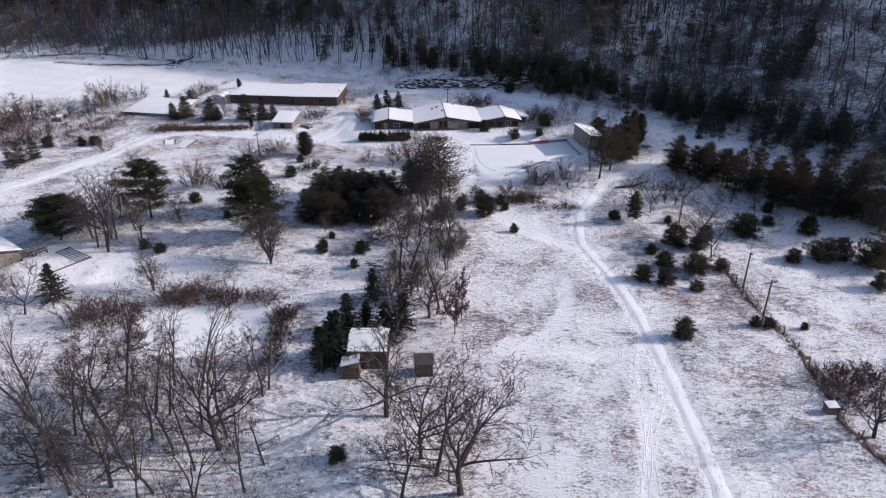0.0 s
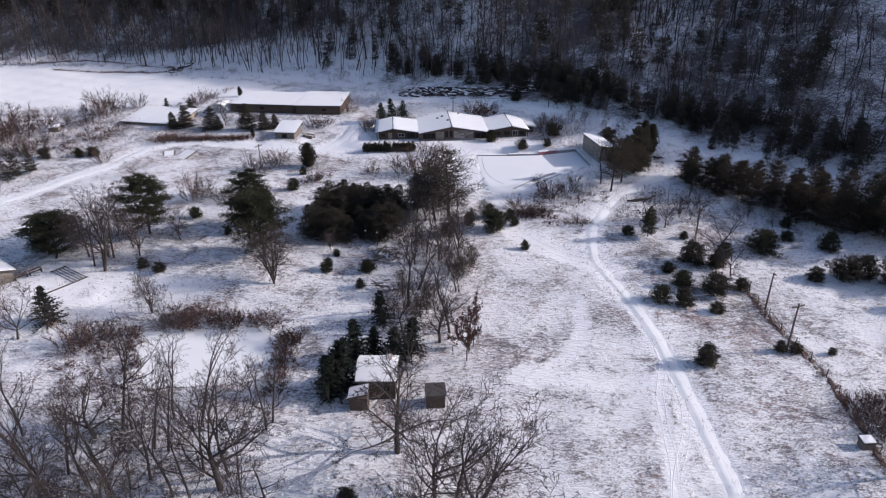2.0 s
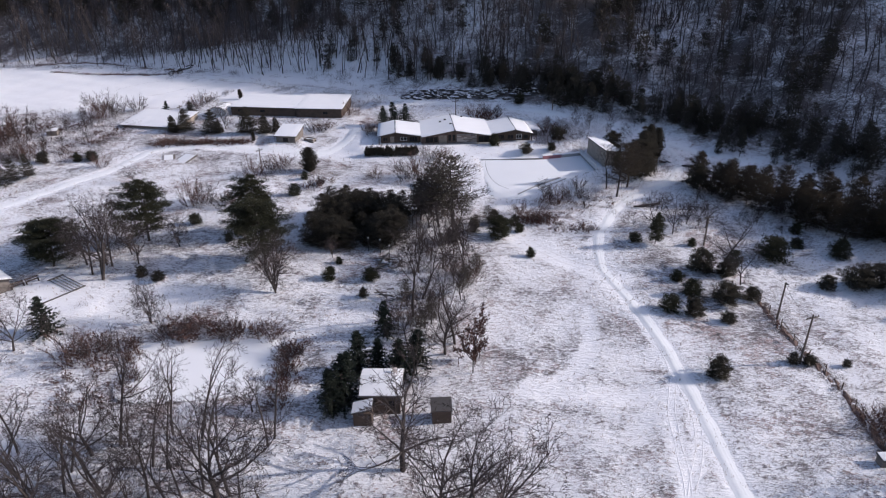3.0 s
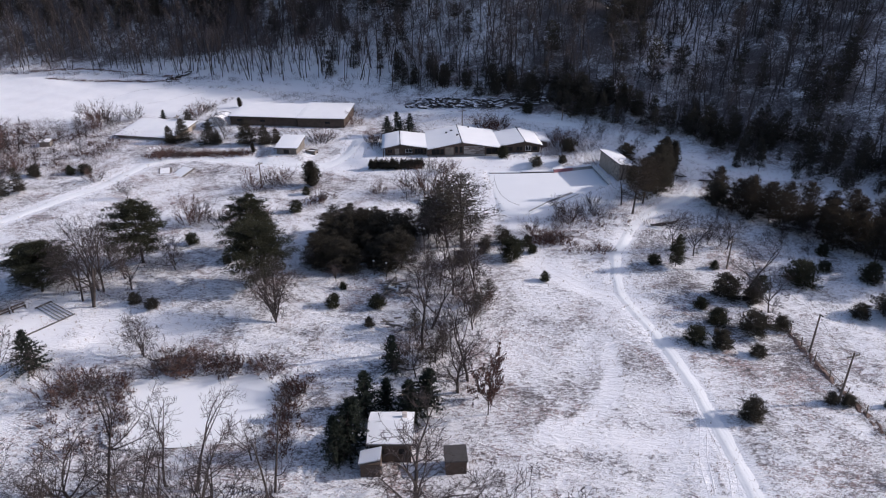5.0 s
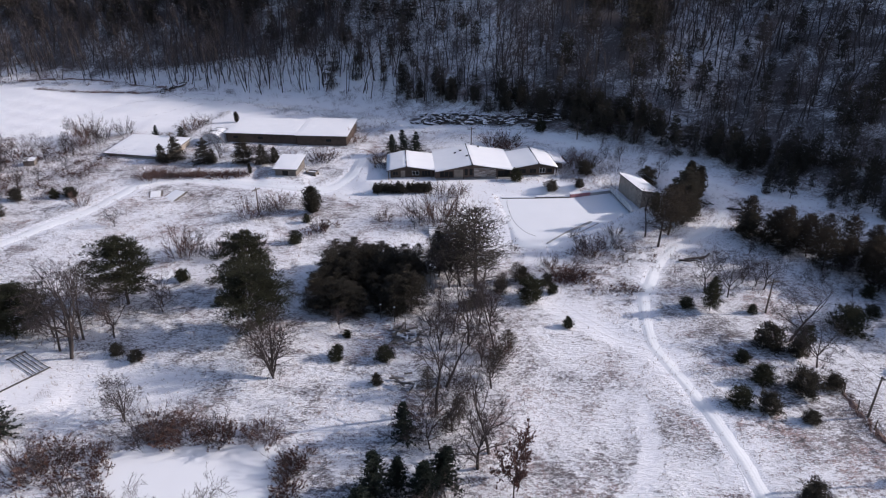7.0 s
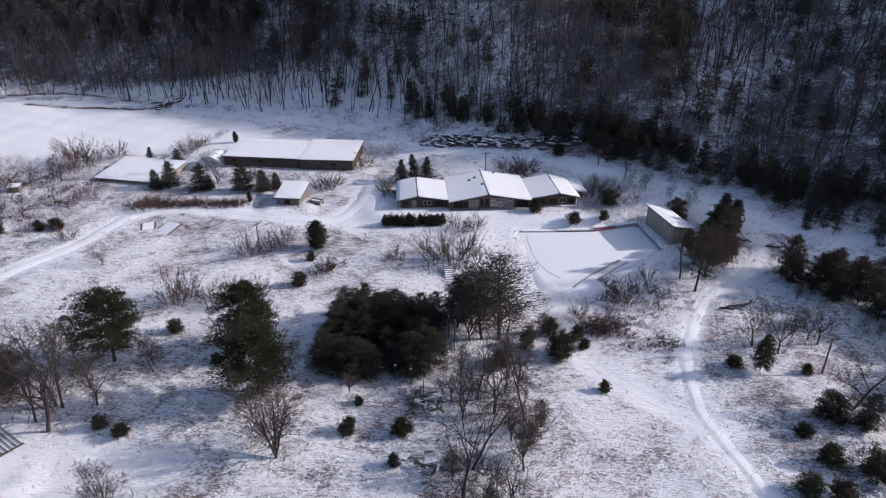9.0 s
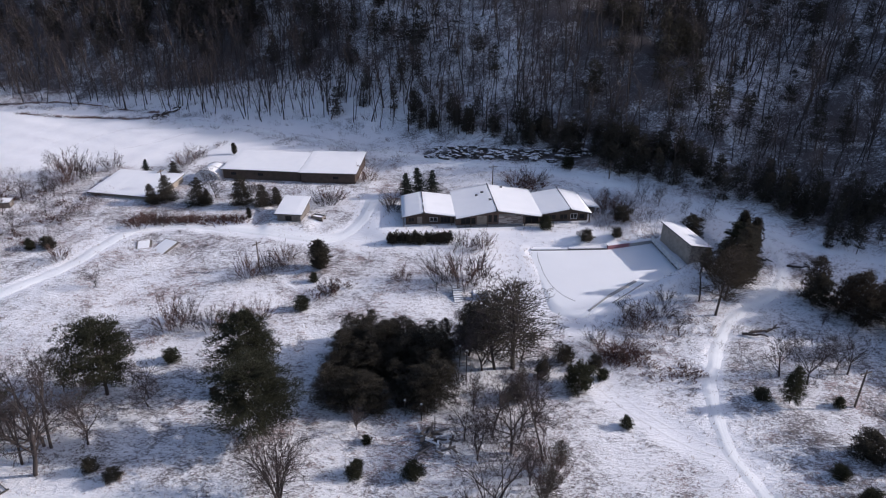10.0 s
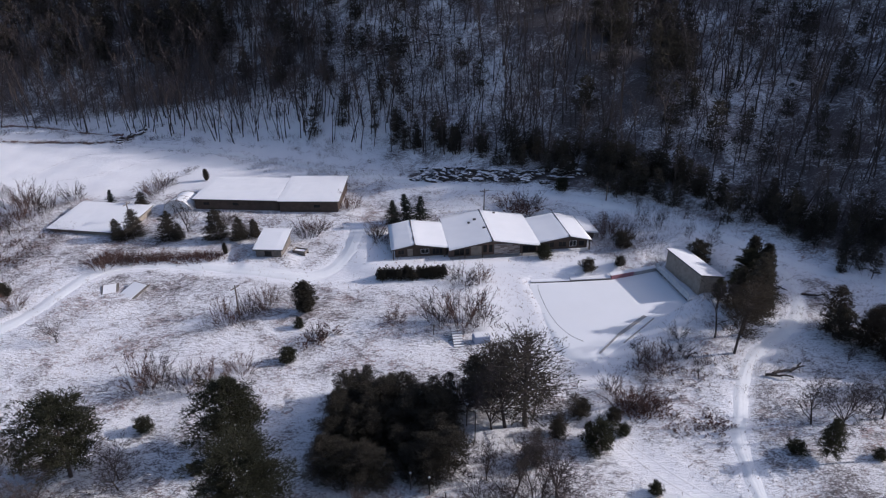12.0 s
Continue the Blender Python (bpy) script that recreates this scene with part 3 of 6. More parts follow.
def build_ground(ways):
    xs, ys = axis_steps(-170, 110, 1.05, 2600), axis_steps(22, 285, 1.05, 2600)
    X, Y = np.meshgrid(xs, ys)
    Z = ground_z(X, Y)
    v = np.stack([X, Y, Z], -1).reshape(-1, 3)
    nx, ny = len(xs), len(ys)
    i = (np.arange(ny - 1)[:, None] * nx + np.arange(nx - 1)).ravel()
    f = np.stack([i, i + 1, i + nx + 1, i + nx], -1)
    me = bpy.data.meshes.new("ground")
    me.vertices.add(len(v))
    me.vertices.foreach_set("co", (v * UNIT).ravel())
    me.loops.add(f.size)
    me.loops.foreach_set("vertex_index", f.ravel())
    me.polygons.add(len(f))
    me.polygons.foreach_set("loop_start", np.arange(len(f)) * 4)
    me.polygons.foreach_set("use_smooth", np.ones(len(f), bool))
    me.materials.append(SNOW_FIELD)
    me.update(calc_edges=True)
    worn = np.zeros(X.shape)
    for line, reach, most in ways:
        for p in curve_through(line, 1.0):
            jx, jy = 0.35 * reach * noise.noise(p * 0.35), 0.35 * reach * noise.noise(p * 0.35 + Vector((9, 4, 2)))
            i0, i1 = np.searchsorted(xs, (p.x - 3 * reach, p.x + 3 * reach))
            j0, j1 = np.searchsorted(ys, (p.y - 3 * reach, p.y + 3 * reach))
            d2 = (X[j0:j1, i0:i1] - p.x - jx) ** 2 + (Y[j0:j1, i0:i1] - p.y - jy) ** 2
            worn[j0:j1, i0:i1] = np.maximum(worn[j0:j1, i0:i1], most * np.exp(-(d2 / reach ** 2) ** 1.5))
    open_field = np.clip(1.3 - ((X + 105) / 85) ** 2 - ((Y - 224) / 24) ** 2, 0, 0.75)
    lane_side = 0.06 * np.exp(-((slope_way(X, Y) + 12) / 9) ** 2) * (X > -60)
    worn = np.maximum(np.maximum(worn, open_field), lane_side)
    me.attributes.new("trodden", "FLOAT", "POINT").data.foreach_set("value", worn.ravel())
    # litter under trees; raised far left and right to paint in the woods' darkness
    under_trees = np.clip((slope_way(X, Y) + 5) / 9, 0, 1) * np.clip(0.75 + 0.35 * np.sin(X * 0.09 + 1.7 * np.sin(Y * 0.05)) + 0.5 * np.clip((-X - 50) / 30, 0, 1) + 0.2 * np.clip((X - 45) / 30, 0, 1), 0, 1)
    # ground colour also darker along the rock ledge
    along = np.clip(((X + 13) * 37 - (Y - 200.5) * 10.5) / (37 ** 2 + 10.5 ** 2), 0, 1)
    ledge_gap = np.hypot(X + 13 - 37 * along, Y - 200.5 + 10.5 * along)
    under_trees = np.maximum(under_trees, 2.4 * np.exp(-(ledge_gap / 1.9) ** 2))
    me.attributes.new("litter", "FLOAT", "POINT").data.foreach_set("value", under_trees.ravel())
    return tagged(new("ground", me), "thin snow over dry grass on the valley floor and hill", "ground", kind="structure")



def curve_through(points, step=1.2):
    """Even points along a smooth line."""
    p = [Vector((*a, 0)) for a in points]
    p = [p[0] * 2 - p[1]] + p + [p[-1] * 2 - p[-2]]
    out = []
    for i in range(1, len(p) - 2):
        n = max(2, int((p[i + 1] - p[i]).length / step))
        for k in range(n):
            t = k / n
            a, b, c, d = p[i - 1:i + 3]
            out.append(0.5 * ((2 * b) + (c - a) * t + (2 * a - 5 * b + 4 * c - d) * t * t + (3 * b - a - 3 * c + d) * t ** 3))
    out.append(p[-2])
    return out


def ribbon(line, width, offset, rise, fall=0.09, wander=0.25, ruts=()):
    """Vertices and faces of a band on the ground beside a line; its edges run out under the snow, wheels have dented it."""
    v, f = [], []
    cols = 21 if ruts else 5
    for i, p in enumerate(line):
        d = (line[min(i + 1, len(line) - 1)] - line[max(i - 1, 0)]).normalized()
        side = Vector((d.y, -d.x, 0))
        mid = p + side * (offset + 0.16 * noise.noise(p * 0.25 + Vector((0, 0, 3 * offset))))
        wide = width * (1 + wander * noise.noise(p * 0.5 + Vector((3, 0, offset))))
        for k in range(cols):
            o = k / (cols - 1) - 0.5
            q = mid + side * o * wide
            z = rise - fall * abs(2 * o) ** 2.2 + 0.03 * abs(2 * o) * noise.noise(q * 1.3)
            for at in ruts:
                z -= 0.022 * math.exp(-((o * width - at) / 0.14) ** 2)
            v.append((q.x, q.y, gz(q.x, q.y) + z))
    for i in range(len(line) - 1):
        for k in range(cols - 1):
            a = i * cols + k
            f.append((a, a + 1, a + cols + 1, a + cols))
    return v, f


def strip(name, points, width, label, gauge=1.15, crown=True, category="road", rise=0.085):
    """A way pressed into the snow: one broad dented band, or two narrow wheel marks."""
    line = curve_through(points, 0.8)
    way = new(name)
    tagged(way, label, category, kind="structure")
    if crown:
        v, f = ribbon(line, width, 0, rise, 0.065 + rise, 0.3, (-0.5 * gauge, 0.5 * gauge, -0.85 * gauge, 0.2 * gauge))
        part("packed_snow", in_metres(mesh_of("packed_snow", v, f, SNOW_PACKED, True)), None, way)
    for side in () if crown else (-0.5, 0.5):
        v, f = ribbon(line, width, side * gauge, 0.025, 0.06, 0.6)
        part("wheel_mark", in_metres(mesh_of("wheel_mark", v, f, RUT_SNOW, True)), None, way)
    return way


# ---- ways and water ----
BARE = [(-59.6, 79.4, 9.1), (-44.2, 86.4, 6.8), (-21.0, 62.9, 10.7), (-24.0, 53.4, 18.0), (-40.0, 60.5, 13.0), (-37.6, 53.6, 11.1), (-33.2, 48.1,
    12.7), (-31.3, 58.6, 10.4), (-6.4, 58.3, 13.8), (-2.3, 52.0, 14.4), (-0.8, 49.7, 15.5), (-4.0, 46.2, 13.1), (1.8, 47.3, 17.4), (-6.5, 87.3, 15.9),
    (-5.4, 92.1, 11.6), (-1.9, 78.5, 10.9), (-0.6, 80.7, 12.9), (1.4, 100.2, 10.2), (-43.8, 85.9, 6.9), (-56.1, 97.6, 15.9), (-56.2, 101.4, 12.4),
    (-52.1, 102.0, 8.6), (-57.1, 101.7, 12.6), (-58.4, 99.2, 11.4), (-56.9, 99.3, 13.4), (-60.8, 102.4, 10.8), (-4.2, 104.0, 10.4), (-2.2, 101.4, 11.0), (-6.2, 100.4, 8.4), (-0.6, 105.2, 8.2), (-7.6, 103.8, 6.4)]
BARE_B = [(32.0, 135.1, 10.4), (0.9, 119.2, 8.4), (-2.9, 117.5, 12.8), (-20.8, 105.0, 4.2), (-48.7, 111.0, 6.2), (-48.1, 109.4, 6.4), (1.3, 106.0, 9.5), (36.4, 116.0, 8.1),
    (39.4, 114.2, 8.4), (18.1, 129.0, 5.4), (25.5, 125.5, 4.5), (-69.1, 139.8, 4.6), (-60.6, 178.8, 8.1), (43.9, 102.9, 10.8), (44.6, 96.6, 8.4),
    (43.2, 118.2, 5.8), (45.2, 117.4, 5.2), (47.2, 55.0, 11.1), (-4.7, 117.2, 9.5), (46.0, 116.3, 7.5), (-24.5, 67.3, 5.9), (-36.6, 61.9, 8.8),
    (-60.0, 107.9, 9.0), (-54.8, 105.8, 8.1), (-60.5, 112.5, 6.8), (-64.1, 113.5, 6.4)]
VASE = [(-27.7, 93.5, 11.6)]
PINE = [(-54.4, 111.8, 11.7), (-36.2, 114.6, 11.9), (-66.5, 102.5, 8.6), (-69.5, 105.5, 7), (36.2, 144, 4.6), (43.5, 149, 6.3),
    (40.2, 145.5, 5.4), (35.1, 110.3, 6.3), (-31.6, 103.7, 11.2), (44.8, 100.6, 4.2)]
TOP_PINE = [(33.3, 131.2, 12.0), (36.4, 135.6, 10.4)]
SPIRE = [(40.2, 139.8, 11.5), (42.6, 142.0, 9.5), (38.2, 142.5, 8.0)]
OAK = [(1.6, 74.5, 10.5), (2.6, 77.7, 6.4)]
RUST = [(-29.6, 138.3, 3.4), (-27.9, 139.9, 3.6), (-31.2, 137.4, 2.8), (-39.1, 83.5, 3.8), (-35.6, 82.9, 3.4), (-31.7, 82.9, 3.8), (7.1, 181.1, 4.4), (11.3, 181.0, 4.4), (9.0, 179.9, 4.3)]
LAMPS = [(-12.9, 107.1, 2.6), (-15.0, 107.9, 2.6), (-11.2, 105.0, 2.5), (-7.0, 115.2, 4.8), (-7.8, 117.8, 3.6), (-11.2, 138.7, 2.0), (-18.8, 117.2, 3.2)]
THIN = [(-0.3, 117.8, 14.2), (-4.4, 121.8, 9.6), (-2.2, 123.6, 8.0), (-6.4, 120.4, 7.0)]
GREY = [(3.3, 98.9, 4.2), (0.7, 94.1, 5.2), (-7.6, 90.3, 4.4), (-3.8, 85.4, 4.6), (-5.4, 83.5, 3.6), (0.1, 112.7, 4.2), (6.3, 119.2, 4.0), (3.8, 116.3, 3.4), (-2.6, 108.0, 3.4)]
SPRUCE = [(-14.2, 68.7, 7.8), (-12.9, 74.7, 6.4), (-10.4, 75.8, 4.5), (-15.1, 67.4, 5.9), (-10.3, 82.9, 5.6), (-7.5, 73.7, 5.9), (-5.9, 76.1, 6.0),
    (-57.6, 83.3, 6.1), (-73.5, 175.5, 4.6), (-70.7, 176.9, 6.0), (-63.4, 175.4, 6.2), (-61.4, 175.4, 3.6), (-53.5, 174.4, 7.0), (-48.9, 173.9, 4.9),
    (-46.1, 175.3, 4.0), (-82.3, 194.6, 3.1), (-73.9, 190.4, 4.3), (-18.0, 178.7, 5.3), (-15.3, 180.0, 5.7), (-12.3, 179.5, 5.3)]
CEDAR = [(-32.0, 146.3, 5.9), (-50.2, 167.9, 2.6), (46.3, 149.1, 7.5), (45.3, 152.3, 6.8), (-64.1, 206.4, 3.2)]
SHRUB = [(-32.8, 133.0, 3.0), (-48.7, 119.5, 2.6), (-40.1, 111.4, 1.9), (17.7, 156.8, 3.2), (23.9, 157.9, 2.3), (10.4, 161.3, 3.3), (8.0, 113.4, 4.5),
    (11.2, 117.8, 2.6), (-0.5, 111.0, 3.2), (3.4, 115.7, 2.9), (12.7, 106.1, 2.0), (31.9, 111.2, 2.1), (7.5, 119.4, 3.2), (26.1, 164.3, 4.2)]
SHRUB_B = [(39.6, 100.6, 4.6), (35.8, 93.4, 3.3), (31.0, 88.9, 3.0), (34.3, 87.9, 3.2), (40.3, 91.6, 4.1), (44.6, 92.6, 2.5), (34.9, 97.8, 2.2),
    (53.4, 105.5, 4.7), (43.1, 99.1, 3.3), (38.5, 86.1, 2.1), (32.4, 73.8, 3.4), (41.4, 109.9, 1.7), (59.6, 109.5, 2.2)]
SHRUB_C = [(57.9, 95.9, 2.8), (62.7, 96.1, 4.6), (65.8, 96.6, 4.4), (65.0, 105.8, 3.8), (61.8, 114.6, 2.4),
    (67.1, 87.2, 3.3), (69.8, 93.8, 5.7), (-11.0, 51.5, 2.2), (-20.1, 97.5, 2.7), (-13.6, 97.6, 2.6), (-14.2, 92.6, 1.9), (-46.7,
    96.5, 2.1), (-49.8, 97.8, 2.1), (-19.3, 102.7, 1.5)]
SHRUB_D = [(11.8, 115.5, 2.0), (43.2, 76.5, 2.0), (45.2, 76.3, 1.8), (50.1, 76.2, 1.3), (-32.5, 142.0, 2.1),
    (19.1, 186.4, 3.3), (50.4, 133.7, 6.0), (-84.5, 154.4, 2.8), (-95.7, 152.6, 2.8), (-88.3, 154.2, 2.6), (-85.7, 155.3, 2.4), (38.0, 157.7, 5.7)]
FIR_R = [(-9.6, 121.6, 5.6), (-6.2, 122.0, 7.6), (77.0, 110.1, 13.3), (78.1, 105.8, 14.3), (76.0, 112.2, 10.0), (73.4, 96.4, 7.2)]
FIR_L = [(-96.3, 138.3, 4.7), (-95.5, 141.3, 5.5), (-93.6, 143.1, 5.6), (-94.6, 151.8, 3.4)]
BRUSH = [(-20.6, 170.2, 3.4), (-20.9, 174.6, 3.6), (-21.4, 172.4, 3.0), (-42.5, 127.4, 4.6), (-46.0, 127.8, 4.0), (-39.2, 130.6, 3.8), (-39.7, 82.7, 4.6), (-35.6, 83.4, 3.8), (-31.8, 82.8, 3.8), (-26.3, 82.8, 3.8), (-22.2, 77.6, 3.3), (-51.0, 77.6, 4.8), (-48.4, 78.5, 4.1),
    (47.3, 62.6, 4.1), (50.1, 65.1, 3.4), (-44.3, 143.3, 5.7), (-41.2, 145.6, 5.2), (-38.9, 147.9, 4.8), (-29.4, 138.7, 3.1), (-17.2, 142.6, 3.1),
    (-5.3, 154.7, 4.5), (-2.3, 154.5, 3.9), (-9.9, 142.4, 6.7), (-6.8, 140.7, 8.2), (-3.6, 141.9, 7.2), (13.9, 120.6, 4.6), (12.7, 124.3, 2.8)]
BRUSH_B = [(-71.6, 163.7, 4.1), (-67.4, 165.1, 3.3), (-62.5, 166.1, 2.6), (-53.4, 181.1, 3.8), (-27.6, 186.5, 4.6), (-35.4, 174.7, 4.4), (-34.0,
    177.1, 4.4), (-97.8, 191.0, 7.9), (-102.0, 194.5, 6.1), (-91.9, 197.1, 5.5), (-74.7, 199.2, 4.9), (-73.9, 204.5, 4.3), (6.6, 182.1, 4.3), (10.9,
    182.2, 4.5), (25.0, 170.1, 4.9), (27.3, 166.6, 4.2), (-52.0, 127.5, 6.5), (-50.1, 128.7, 5.6), (20.9, 129.9, 3.9), (26.3, 135.1, 3.0), (-80.6,
    149.6, 3.7)]
BRUSH_C = [(-41.5, 73.5, 2.2), (-37.7, 82.3, 2.9), (16.3, 119.8, 2.4), (20.1, 127.2, 3.7), (24.2, 130.9, 3.5), (-113.1, 165.9, 11.7), (-110.1, 168.2,
    9.6), (-100.0, 154.1, 5.6), (-103.1, 152.4, 6.2), (-97.6, 184.7, 7.2), (-94.4, 190.3, 5.8), (-8.0, 84.9, 4.6), (-4.9, 91.6, 4.2), (1.5, 97.5, 4.4)]
POLES = [(46.0, 87.1, 6.0), (44.1, 76.5, 7.4), (-42.8, 146.0, 5.6), (1.3, 181.9, 4.8), (27.1, 180.0, 4.2), (43.5, 109.9, 5.8), (-73.3, 181.9, 5.6)]
TRACK = [(27.6, 44.0), (27.5, 46.7), (28.0, 56.4), (28.1, 68.6), (27.6, 80.2), (25.9, 91.8), (24.0, 101.9), (25.5, 112.3), (28.5, 119.1), (31.7, 125.0),
    (35.4, 129.9), (39.0, 132.6), (44.7, 136.6), (49.2, 143.0), (50.6, 149.0), (50.5, 155.6)]
UPPER = [(67.9, 143.9), (61.3, 148.7), (52.1, 154.6), (43.0, 165.7), (31.5, 175.4), (19.1, 183.5), (5.1, 189.7), (-9.9, 195.6), (-29.0, 205.5),
    (-48.5, 215.4), (-70.0, 225.7), (-88.7, 232.2)]
DRIVE = [(-94.8, 118.0), (-88.0, 130.0), (-83.8, 137.1), (-81.2, 141.2), (-78.6, 145.2), (-76.2, 150.8), (-74.2, 157.4), (-71.8, 162.2), (-67.0, 164.5), (-61.2, 164.7), (-51.5, 162.9),
    (-41.8, 160.3), (-34.7, 158.4), (-29.6, 160.4), (-26.6, 167.0), (-25.4, 177.2)]
YARD = [(-23.7, 161.1), (-15.3, 162.2), (-5.8, 161.7), (1.4, 159.4), (2.0, 148.5), (1.7, 137.1)]
SPUR = [(25.6, 98.6), (22.8, 101.7), (20.1, 103.4), (15.9, 107.4), (12.7, 111.6), (10.8, 115.2)]
RUT = [(18.6, 43.5), (19.8, 46.7), (22.7, 56.2), (24.6, 67.4), (27.1, 74.9), (26.8, 83.2)]
RUT_B = [(20.8, 45.5), (22.2, 53.6), (26.0, 62.0), (27.2, 68.6), (27.1, 76.9)]
LOOP = [(27.0, 70.4), (19.6, 70.2), (13.0, 70.2), (7.9, 71.2)]
LOOP_B = [(7.9, 71.5), (12.6, 73.4), (16.3, 77.3), (18.5, 83.4), (18.9, 88.4)]
BANK = [(45.5, 93.0), (45.5, 86.6), (45.9, 78.0), (46.9, 72.3), (46.4, 64.8), (45.4, 58.0), (45.7, 54.0), (46.6, 50.9)]
DITCH = [(-140.0, 241.9), (-129.2, 239.6), (-116.5, 237.5), (-104.1, 235.4), (-96.2, 236.0), (-93.0, 238.3)]
ARC = [(-110.5, 214.0), (-109.2, 218.2), (-105.8, 224.2), (-100.9, 227.4), (-93.0, 228.4)]
ARC_B = [(-103.0, 209.5), (-94.6, 212.4), (-89.0, 216.7), (-82.0, 222.6), (-74.0, 226.0)]
DITCH_B = [(-150.0, 249.0), (-140.0, 249.5), (-126.3, 248.0), (-117.1, 245.8), (-105.8, 241.5), (-96.0, 239.5)]
HEDGEROW = [(-75.0, 197.0), (-73.0, 206.0), (-68.9, 213.6)]

build_ground([(TRACK, 1.2, 0.8), (UPPER, 1.7, 0.9), (DRIVE, 2.0, 1.0), (YARD, 5.0, 1.0), (SPUR, 2.0, 0.75), (RUT, 0.7, 0.6), (RUT_B, 0.7, 0.5), (LOOP, 1.1, 0.5), (LOOP_B, 0.9, 0.5),
              ([(4, 158), (12, 157), (20, 158)], 3.0, 0.8), ([(-58, 92), (-50, 91), (-43, 91)], 5.0, 0.45), ([(12, 128), (17, 132), (24, 138), (31, 143)], 2.6, 0.9), ([(-23, 160), (-22, 166), (-22, 176)], 3.4, 0.9), ([(-64, 96), (-61, 93.5), (-59, 91.5)], 4.0, 1.0)])
strip("road", TRACK, 2.35, "packed snow farm track with two wheel ruts", category="track")
strip("road", UPPER, 2.8, "snowy lane along the foot of the hill", category="lane", rise=0.16)
strip("road", DRIVE, 3.4, "snowy gravel drive winding past the sheds", category="drive", rise=0.15)
strip("road", SPUR, 0.45, "faint snowy branch of the farm track", 1.5, crown=False, category="track")
for way in (RUT, RUT_B):
    strip("wheel_track", way, 0.17, "narrow wheel track across the snowy field", 0.8, crown=False, category="track")

def sheet(name, cx, cy, rx, ry, turn, z, mat, label, category, power=5.0):
    """Level ice with a wavering shore."""
    v, f = [(cx, cy, z)], []
    c, s = math.cos(turn), math.sin(turn)
    rings, n = 6, 72
    for r in range(1, rings + 1):
        for k in range(n):
            a = 2 * math.pi * k / n
            d = (abs(math.cos(a)) ** power + abs(math.sin(a)) ** power) ** (-1 / power) * r / rings
            d *= 1 + 0.025 * math.sin(3 * a + 1) + 0.012 * math.sin(11 * a)
            x, y = rx * d * math.cos(a), ry * d * math.sin(a)
            v.append((cx + x * c - y * s, cy + x * s + y * c, z))
    f += [(0, 1 + k, 1 + (k + 1) % n) for k in range(n)]
    for r in range(rings - 1):
        for k in range(n):
            a, b = 1 + r * n + k, 1 + r * n + (k + 1) % n
            f.append((a, a + n, b + n, b))
    return tagged(new(name, in_metres(mesh_of(name, v, f, mat, True))), label, category, kind="structure")


def pond_sheet():
    line = curve_through(POND + POND[:1], 1.0)
    v, n = [(19.5, 146.5, POND_Z)], len(line) - 1
    for grow_by, drop in ((1.0, 0.0), (1.07, 0.05), (1.15, 0.5)):
        for p in line[:-1]:
            x, y = p.x + 0.25 * noise.noise(p * 0.5), p.y + 0.25 * noise.noise(p * 0.7)
            v.append((19.5 + (x - 19.5) * grow_by, 146.5 + (y - 146.5) * grow_by, POND_Z - drop))
    f = [(0, 1 + (k + 1) % n, 1 + k) for k in range(n)]
    for r in (0, n):
        f += [(1 + r + k, 1 + r + (k + 1) % n, 1 + r + n + (k + 1) % n, 1 + r + n + k) for k in range(n)]
    return mesh_of("water", v, f, SNOW_ICE, True)


tagged(new("water", in_metres(pond_sheet())), "frozen pond under smooth clean snow", "pond", kind="structure")
v, f = ribbon(curve_through([(7.9, 153.4), (7.7, 150.9), (8.1, 142.9), (9.6, 137.6), (11.6, 135.2)], 0.6), 0.09, 0, 0.15, 0.05, 0.9)
tagged(new("ice_crack", in_metres(mesh_of("ice_crack", v, f, ROCK))), "thin dark crack in the ice along the shore", "crack", kind="structure")
sheet("water", -33.3, 76.0, 10.0, 6.7, 0.06, RINK_Z, SNOW_ICE, "small frozen pond under smooth clean snow", "pond")


# ---- buildings ----
def wall_run(house, x0, x1, y, z0, heights, mat, name="wall", thick=0.2, openings=(), label=""):
    """A wall along x with openings cut through: pieces between and above them. heights: z of the top at x."""
    bm = bmesh.new()
    cuts = sorted({x0, x1, *(a for o in openings for a in o[:2]), *(h[0] for h in heights if x0 < h[0] < x1)})
    top = lambda x: float(np.interp(x, [h[0] for h in heights], [h[1] for h in heights]))
    for a, b in zip(cuts[:-1], cuts[1:]):
        gap = [o for o in openings if o[0] <= a + 1e-4 and o[1] >= b - 1e-4]
        spans = [(z0, None)] if not gap else [(z0, gap[0][2]), (gap[0][3], None)]
        for lo, hi in spans:
            ta, tb = (top(a), top(b)) if hi is None else (hi, hi)
            if min(ta, tb) - lo < 0.02:
                continue
            prism([(a, lo), (b, lo), (b, tb), (a, ta)], y, y + thick, bm)
    bmesh.ops.remove_doubles(bm, verts=bm.verts, dist=0.0005)
    return part(name, bm, mat, house, label)


